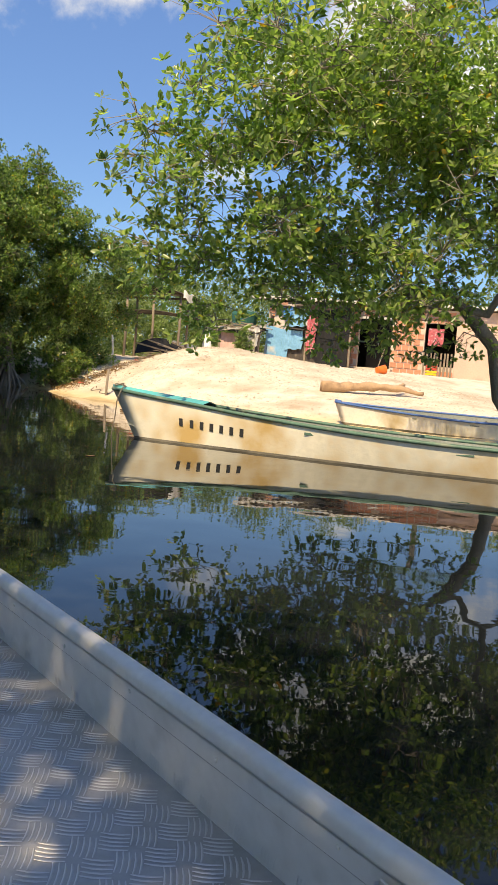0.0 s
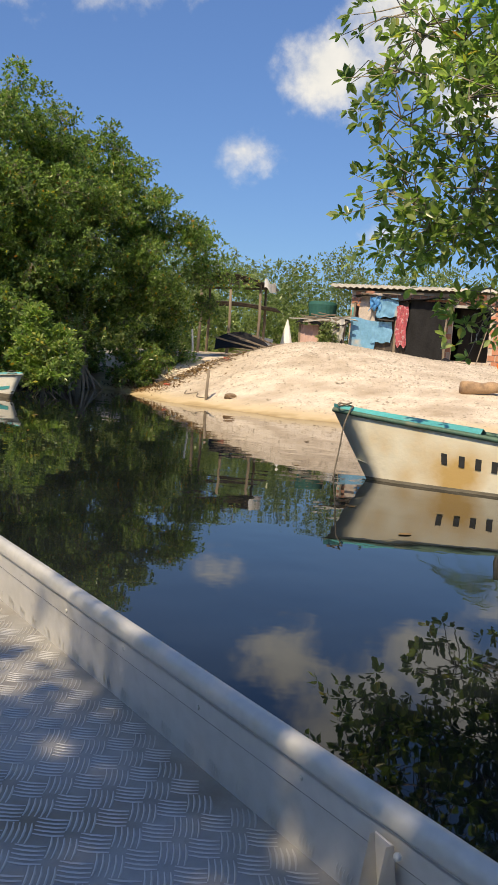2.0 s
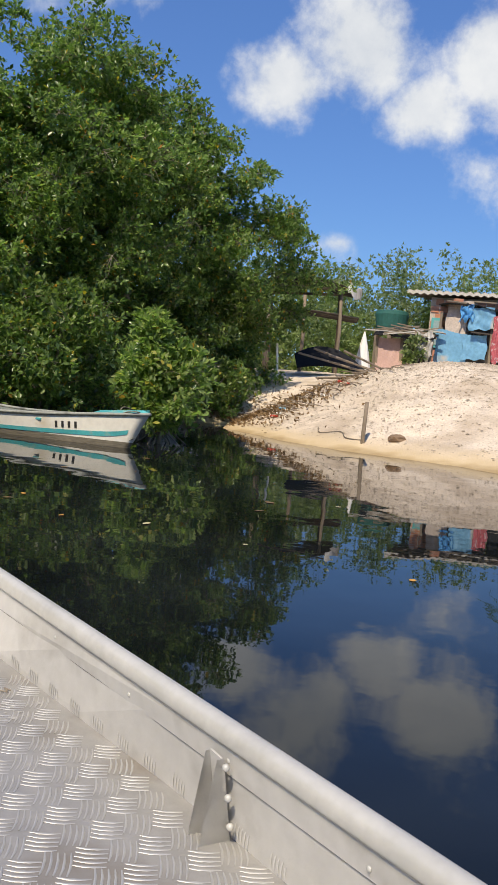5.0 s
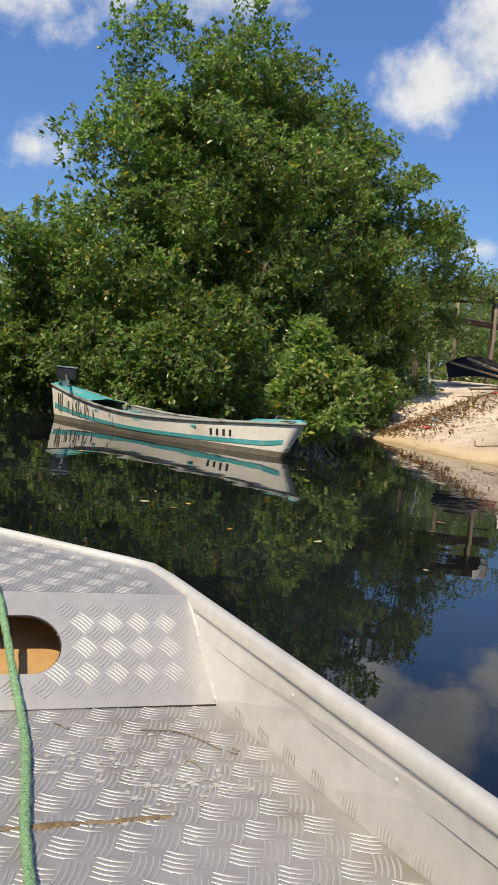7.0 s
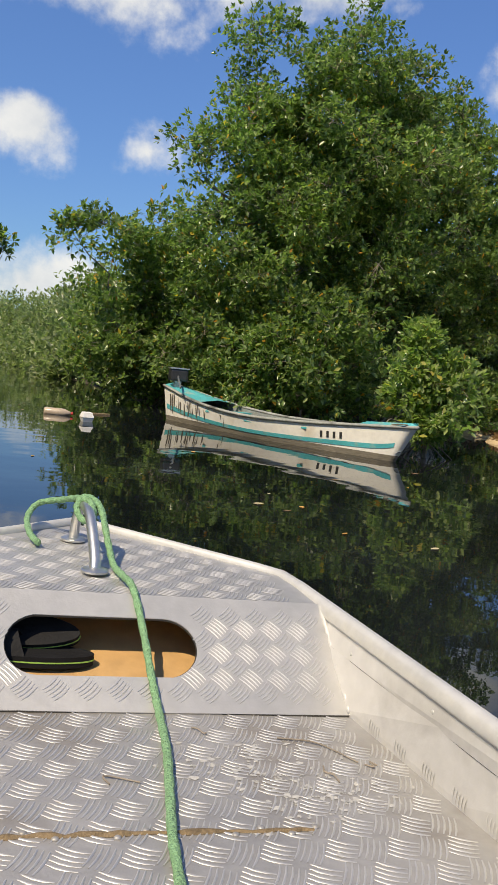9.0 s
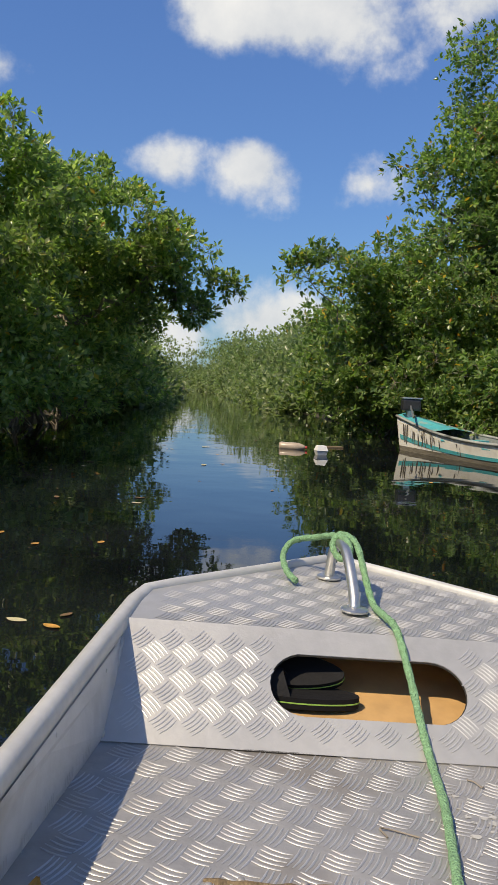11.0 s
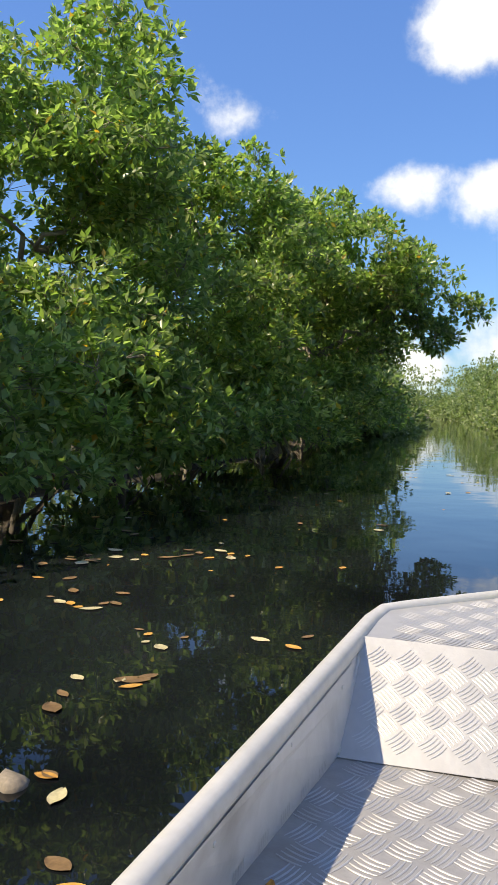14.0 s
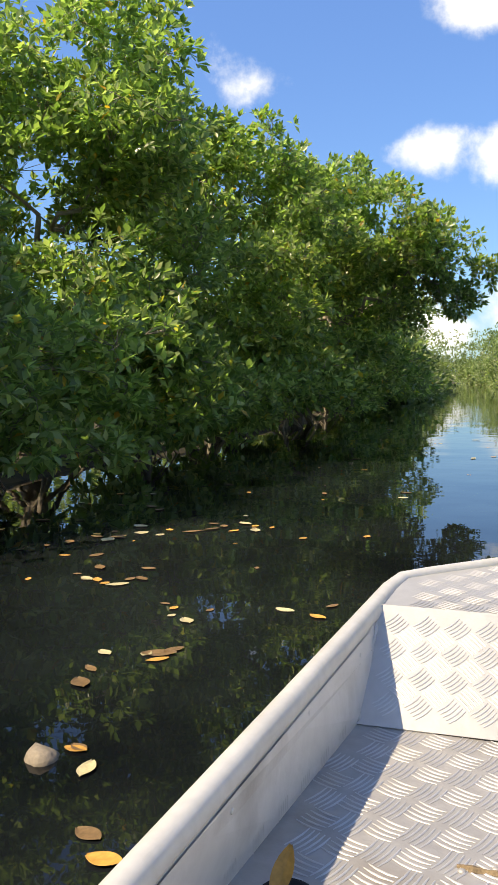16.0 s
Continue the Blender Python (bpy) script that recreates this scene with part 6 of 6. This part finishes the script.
tube(bm, smooth_path([(0, 0, 0), (0.5, -0.16, 0.02), (1.0, -0.36, 0.06), (1.6, -0.62, 0.08), (2.1, -0.9, 0.0)], 5), [0.115, 0.125, 0.12, 0.10, 0.095, 0.10, 0.11, 0.10, 0.085, 0.09, 0.105, 0.10, 0.08, 0.075, 0.075, 0.07, 0.06, 0.06, 0.055, 0.05, 0.045], 12)
tube(bm, smooth_path([(1.55, -0.6, 0.08), (1.75, -0.5, 0.12), (1.95, -0.38, 0.16)], 4), [0.06, 0.055, 0.05, 0.05, 0.045, 0.04, 0.04, 0.035, 0.03], 8)
bm.normal_update()
lumpy(bm, 0.045, 6.0, 2.0)
solo("fallen_log", bm, M["log"], "forked bare brown log lying on the sand", "log", Matrix.Translation(L0), smooth=True)
bq = Vector((15.8, 9.96, 0))
bk = thing("bucket", "orange plastic bucket lying by the doorway", "bucket", Matrix.Translation(at_ground(bq.x, bq.y, 0.10)) @ Matrix.Rotation(radians(80), 4, "Y"))
part("pail", lathe(bmesh.new(), [(0.09, -0.12), (0.12, 0.12), (0.125, 0.13), (0.11, 0.13), (0.085, -0.1)], 16), M["orange"], bk)
cq = on_house(2.3, 0, 0.6)
for k, (mt, dz, lb) in enumerate((("yellow", 0.15, "yellow plastic crate beside the slatted fence"), ("red", 0.42, "red plastic crate stacked on the yellow one"))):
    c0 = thing("plastic_crate", lb, "crate", Matrix.Translation(at_ground(cq.x, cq.y, dz)) @ Matrix.Rotation(radians(-42), 4, "Z"), "plastic crates")
    part("base", boxed((0.36, 0.28, 0.02), Matrix.Translation((0, 0, -0.12))), M[mt], c0)
    for j in range(3):
        for (w_, d_, x_, y_) in ((0.36, 0.015, 0, 0.14), (0.36, 0.015, 0, -0.14), (0.015, 0.28, 0.18, 0), (0.015, 0.28, -0.18, 0)):
            part("slat", boxed((w_, d_, 0.06), Matrix.Translation((x_, y_, -0.08 + 0.085 * j))), M[mt], c0)
for k in range(60):
    q = on_house(rd.uniform(0.3, 2.2), 0, rd.uniform(0.7, 1.9))
    solo("rubble_stone", stone_bm(rd.uniform(0.05, 0.12), k, 0.7, 1), M["grey_panel" if k % 2 else "mortar"], "pale lump of building rubble", "rubble", Matrix.Translation(at_ground(q.x, q.y, 0.03)), "rubble heap")
bm = bmesh.new()
tube(bm, [(0, 0, -0.1), (0.6, 0.45, 1.35)], 0.02, 6)
pq = on_house(0.75, 0, 1.0)
solo("leaning_pole", bm, M["wood"], "thin pole leaning against the brick front", "pole", Matrix.Translation(at_ground(pq.x, pq.y)) @ Matrix.Rotation(radians(-15), 4, "Z"))
q0 = Vector((16.3, 12.32, 0))
part_ = sheet(lambda u, v: Vector(((u - .5) * 0.6, (v - .5) * 0.35, 0.10 * math.sin(6 * u) * v + 0.06)), 10, 5, 0.008)
solo("black_rag", part_, M["tarp_black"], "crumpled black sheet on the sand", "rag", Matrix.Translation(at_ground(q0.x, q0.y, 0.02)))


# weedy plant in front of the low hut
wp = HOUSE @ Vector((-3.05, -1.95, 0.0))
wz = float(sand_height(np.array(wp.x), np.array(wp.y)))
tree("yard_plant", "yellow-green weedy plant growing beside the low hut", (wp.x, wp.y, wz), [((wp.x, wp.y, wz + 0.75), (0.22, 0.2, 0.32)), ((wp.x + 0.1, wp.y - 0.1, wz + 0.25), (0.25, 0.2, 0.2))], 12, 14, 6, 0.13, 0.16, 97, 0.012, 0.3, 0, leaf="leaf_far", category="plant", zmin=wz + 0.05)
# dead leaves under the tree at the tip of the sand
rng = np.random.default_rng(91)
n = 5200
lx, ly = rng.normal(8.7, 0.75, n), rng.normal(14.0, 0.75, n)
lz = sand_height(lx, ly)
ok = lz > 0.04
T_ = np.stack([lx, ly, lz + 0.012], -1)[ok]
O_ = unit_rows(rng.normal(size=T_.shape) * np.array([1, 1, 0.15]))
V, F = leaf_arrays(T_, O_, 1, 0.085, rng)
tagged(new("leaf_litter", np_mesh("leaf_litter", V, F, M["brown_leaf"])), "dark dead leaves and twigs lying on the sand", "leaf litter", kind="stuff")


# palm by the house
def palm():
    base = Vector((26.7, 20.4, 1.2))
    t = thing("coconut_palm", "coconut palm with drooping fronds beside the house", "palm", Matrix.Translation(base))
    bm = bmesh.new()
    tube(bm, smooth_path([(0, 0, -0.3), (-0.1, 0.05, 2.8), (-0.25, 0.05, 5.9)], 6), [0.15] * 4 + [0.12] * 9, 9)
    part("trunk", bm, M["bark"], t, smooth=True)
    r = np.random.default_rng(8)
    for k in range(13):
        a, lift = 2 * math.pi * k / 13 + r.uniform(-.2, .2), r.uniform(0.15, 1.0)
        L, V, F = 3.1, [], []
        for i in range(40):
            s = i / 39
            c = np.array([math.cos(a) * L * s, math.sin(a) * L * s, lift * L * s * (1 - s) * 1.4 - 0.65 * s * s])
            dv = np.array([math.cos(a), math.sin(a), 0])
            sv = np.array([-math.sin(a), math.cos(a), 0])
            ll = 0.85 * math.sin(math.pi * (0.1 + 0.85 * s)) + 0.06
            for sg in (-1, 1):
                tip = c + sv * sg * ll * 0.75 + dv * ll * 0.5 + np.array([0, 0, -0.35 * ll])
                b0 = len(V)
                V += [c, c + dv * 0.03, tip]
                F.append((b0, b0 + 1, b0 + 2))
        V = np.array(V) + np.array([-0.25, 0.05, 5.9])
        mesh_part("frond", np_mesh("frond", V, F, M["palm"]), t)


palm()


# ---- fittings of the moored boats ----
def world_pt(th, p):
    return th.matrix_world @ Vector(p)


bow = world_pt(sol, sol_pt(0.012, 1.0, -1)) + Vector((0, 0, 0.05))
for k in range(1):
    rope_thing("bow_rope", [bow + Vector((0.05, 0.04, 0.02)), bow + Vector((0.0, -0.06, 0.03)), bow + Vector((-0.06, 0.0, 0.0)), bow + Vector((-0.02, 0.06, 0.02)), bow + Vector((0.06, 0.0, 0.0)), bow + Vector((0.0, -0.06, -0.02)), bow + Vector((-0.05, -0.06, -0.15)), bow + Vector((-0.05, -0.02, -0.35)), bow + Vector((-0.09, 0.02, -0.75))], 0.006, M["rope_old"], "grey mooring line wound on the bow of the cream boat")
bow = world_pt(lyn, lyn_pt(0.03, 1.0, 1)) + Vector((0, 0, 0.03))
rope_thing("bow_rope", [bow + Vector((0.25, 0.6, 0.0)), bow + Vector((0.05, 0.45, 0.03)), bow + Vector((-0.08, 0.25, -0.04)), bow + Vector((-0.05, 0.05, 0.0)), bow + Vector((0.05, -0.03, 0.0)), bow + Vector((0.35, 0.5, -0.1)), bow + Vector((0.8, 1.2, 0.0)), bow + Vector((1.25, 2.0, 0.1))], 0.008, M["rope_old"], "mooring line from the white canoe into the mangroves")
st = world_pt(lyn, lyn_pt(0.97, 1.0, 1))
mt = thing("outboard_motor", "small black long-shaft motor on the canoe's stern", "motor", Matrix.Translation(st + Vector((0.12, 0.0, 0.10))))
part("cowl", boxed((0.26, 0.22, 0.17), Matrix.Translation((0, 0, 0.10)), 0.03), M["motor"], mt)
part("cover_plate", boxed((0.28, 0.24, 0.02), Matrix.Translation((0, 0, 0.195)), 0.006), M["steel"], mt)
part("bracket", boxed((0.1, 0.1, 0.14), Matrix.Translation((0, 0.02, -0.04)), 0.006), M["steel"], mt)
bm = bmesh.new()
tube(bm, [(0.0, 0.0, 0.10), (-0.05, -0.3, 0.05), (-0.08, -0.65, -0.06)], 0.014, 7)
part("tiller", bm, M["steel"], mt, "pale tiller bar")

# ---- things afloat ----
fb = thing("foam_food_box", "white foam food box floating on the creek", "food box", Matrix.Translation((0.84, 11.2, 0.0)) @ Matrix.Rotation(0.2, 4, "Z"))
part("tray", lathe(bmesh.new(), [(0.07, -0.02), (0.10, 0.05), (0.105, 0.055), (0.09, 0.056)], 4, Matrix.Rotation(math.pi / 4, 4, "Z")), M["styro"], fb)
part("lid", lathe(bmesh.new(), [(0.105, 0.058), (0.10, 0.065), (0.075, 0.115), (0.065, 0.12)], 4, Matrix.Rotation(math.pi / 4, 4, "Z")), M["styro"], fb)
bt = thing("plastic_bottle", "dirty brown plastic bottle floating on its side", "bottle", Matrix.Translation((0.52, 12.0, 0.03)) @ Matrix.Rotation(radians(-12), 4, "Z") @ Matrix.Rotation(radians(90), 4, "Y"))
part("body", lathe(bmesh.new(), [(0.05, -0.16), (0.06, -0.14), (0.056, -0.05), (0.06, 0.02), (0.055, 0.10), (0.03, 0.17), (0.018, 0.19)], 14), M["plastic_clear"], bt, smooth=True)
part("cap", lathe(bmesh.new(), [(0.02, 0.19), (0.02, 0.215), (0.017, 0.218)], 12), M["red"], bt)
solo("floating_plank", boxed((0.28, 0.10, 0.03), Matrix.Identity(4), 0.005), M["rust"], "small brown board floating by the mangroves", "plank", Matrix.Translation((1.15, 12.6, 0.005)) @ Matrix.Rotation(0.3, 4, "Z"))
rl = random.Random(12)
spots = [(rl.uniform(-3.1, -0.9), rl.uniform(1.2, 6.5)) for _ in range(55)] + [(rl.uniform(-2.8, 0.4), rl.uniform(6, 14)) for _ in range(35)] + [(rl.uniform(0.9, 4.2), rl.uniform(2.5, 9)) for _ in range(16)] + [(rl.uniform(2.2, 6.5), rl.uniform(-3, 6)) for _ in range(14)]
for cx_, cy_, n_ in ((-1.15, 1.83, 3), (-1.02, 1.47, 2), (-1.42, 3.07, 4), (-1.49, 2.40, 3), (-1.31, 2.53, 4), (-0.95, 3.2, 3), (-1.9, 3.6, 9), (-2.3, 4.4, 12), (-1.7, 4.9, 10)):
    spots += [(rl.gauss(cx_, 0.07 + 0.04 * (cy_ > 3.5)), rl.gauss(cy_, 0.08 + 0.08 * (cy_ > 3.5))) for _ in range(n_)]
protos = [dry_leaf_mesh(k, 0.062 + 0.010 * k) for k in range(4)]
leaf_meshes = []
for k, bm in enumerate(protos):
    me = bpy.data.meshes.new("floating_leaf")
    bm.to_mesh(me)
    bm.free()
    me.materials.append(M[("dry_leaf", "brown_leaf", "pale_leaf", "brown_leaf")[k]])
    leaf_meshes.append(me)
for k, (x, y) in enumerate(spots):
    ob = new("floating_leaf", leaf_meshes[k % 4])
    sc_ = rl.choice((0.45, 0.6, 0.75, 0.9, 1.0, 1.2))
    ob.matrix_world = Matrix.Translation((x, y, rl.uniform(0.0005, 0.003))) @ Matrix.Rotation(rl.uniform(0, 6.3), 4, "Z") @ Matrix.Rotation(rl.uniform(-.05, .05), 4, "X") @ Matrix.Diagonal((sc_, sc_ * rl.uniform(0.9, 1.7), sc_ * 0.5, 1))
    tagged(ob, ("yellow-brown", "dark brown", "pale yellow", "dark brown")[k % 4] + " mangrove leaf floating on the water", "leaf", "floating leaves")

solo("creek_stone", stone_bm(0.045, 6.0, 0.7), M["stone_pale"], "pale stone just breaking the surface of the creek", "stone", Matrix.Translation((-1.26, 1.81, -0.005)), smooth=True)

# ---- bricks of the house front ----
BW, BH = 0.215, 0.175
brick_bm = boxed((BW - 0.03, 0.03, BH - 0.03), Matrix.Identity(4))
brick_me = bpy.data.meshes.new("brick")
brick_bm.to_mesh(brick_me)
brick_bm.free()
brick_me.materials.append(M["brick"])
rb = random.Random(4)
for a0, a1, h0, h1 in WALL:
    rows = int(round((h1 - h0) / BH))
    for r in range(rows):
        h = h0 + (r + 0.5) * BH
        if h > h1 - 0.06:
            continue
        x = a0 + (0 if r % 2 else -BW / 2) + BW / 2
        while x < a1 - 0.04:
            if x > a0 + 0.04:
                w = 1.0
                lo, hi = max(a0, x - BW / 2), min(a1, x + BW / 2)
                ob = mesh_part("brick", brick_me, front, m=Matrix.Translation(((lo + hi) / 2, 0.012 + rb.uniform(-.003, .003), h)) @ Matrix.Diagonal(((hi - lo) / BW, 1, 1, 1)))
            x += BW
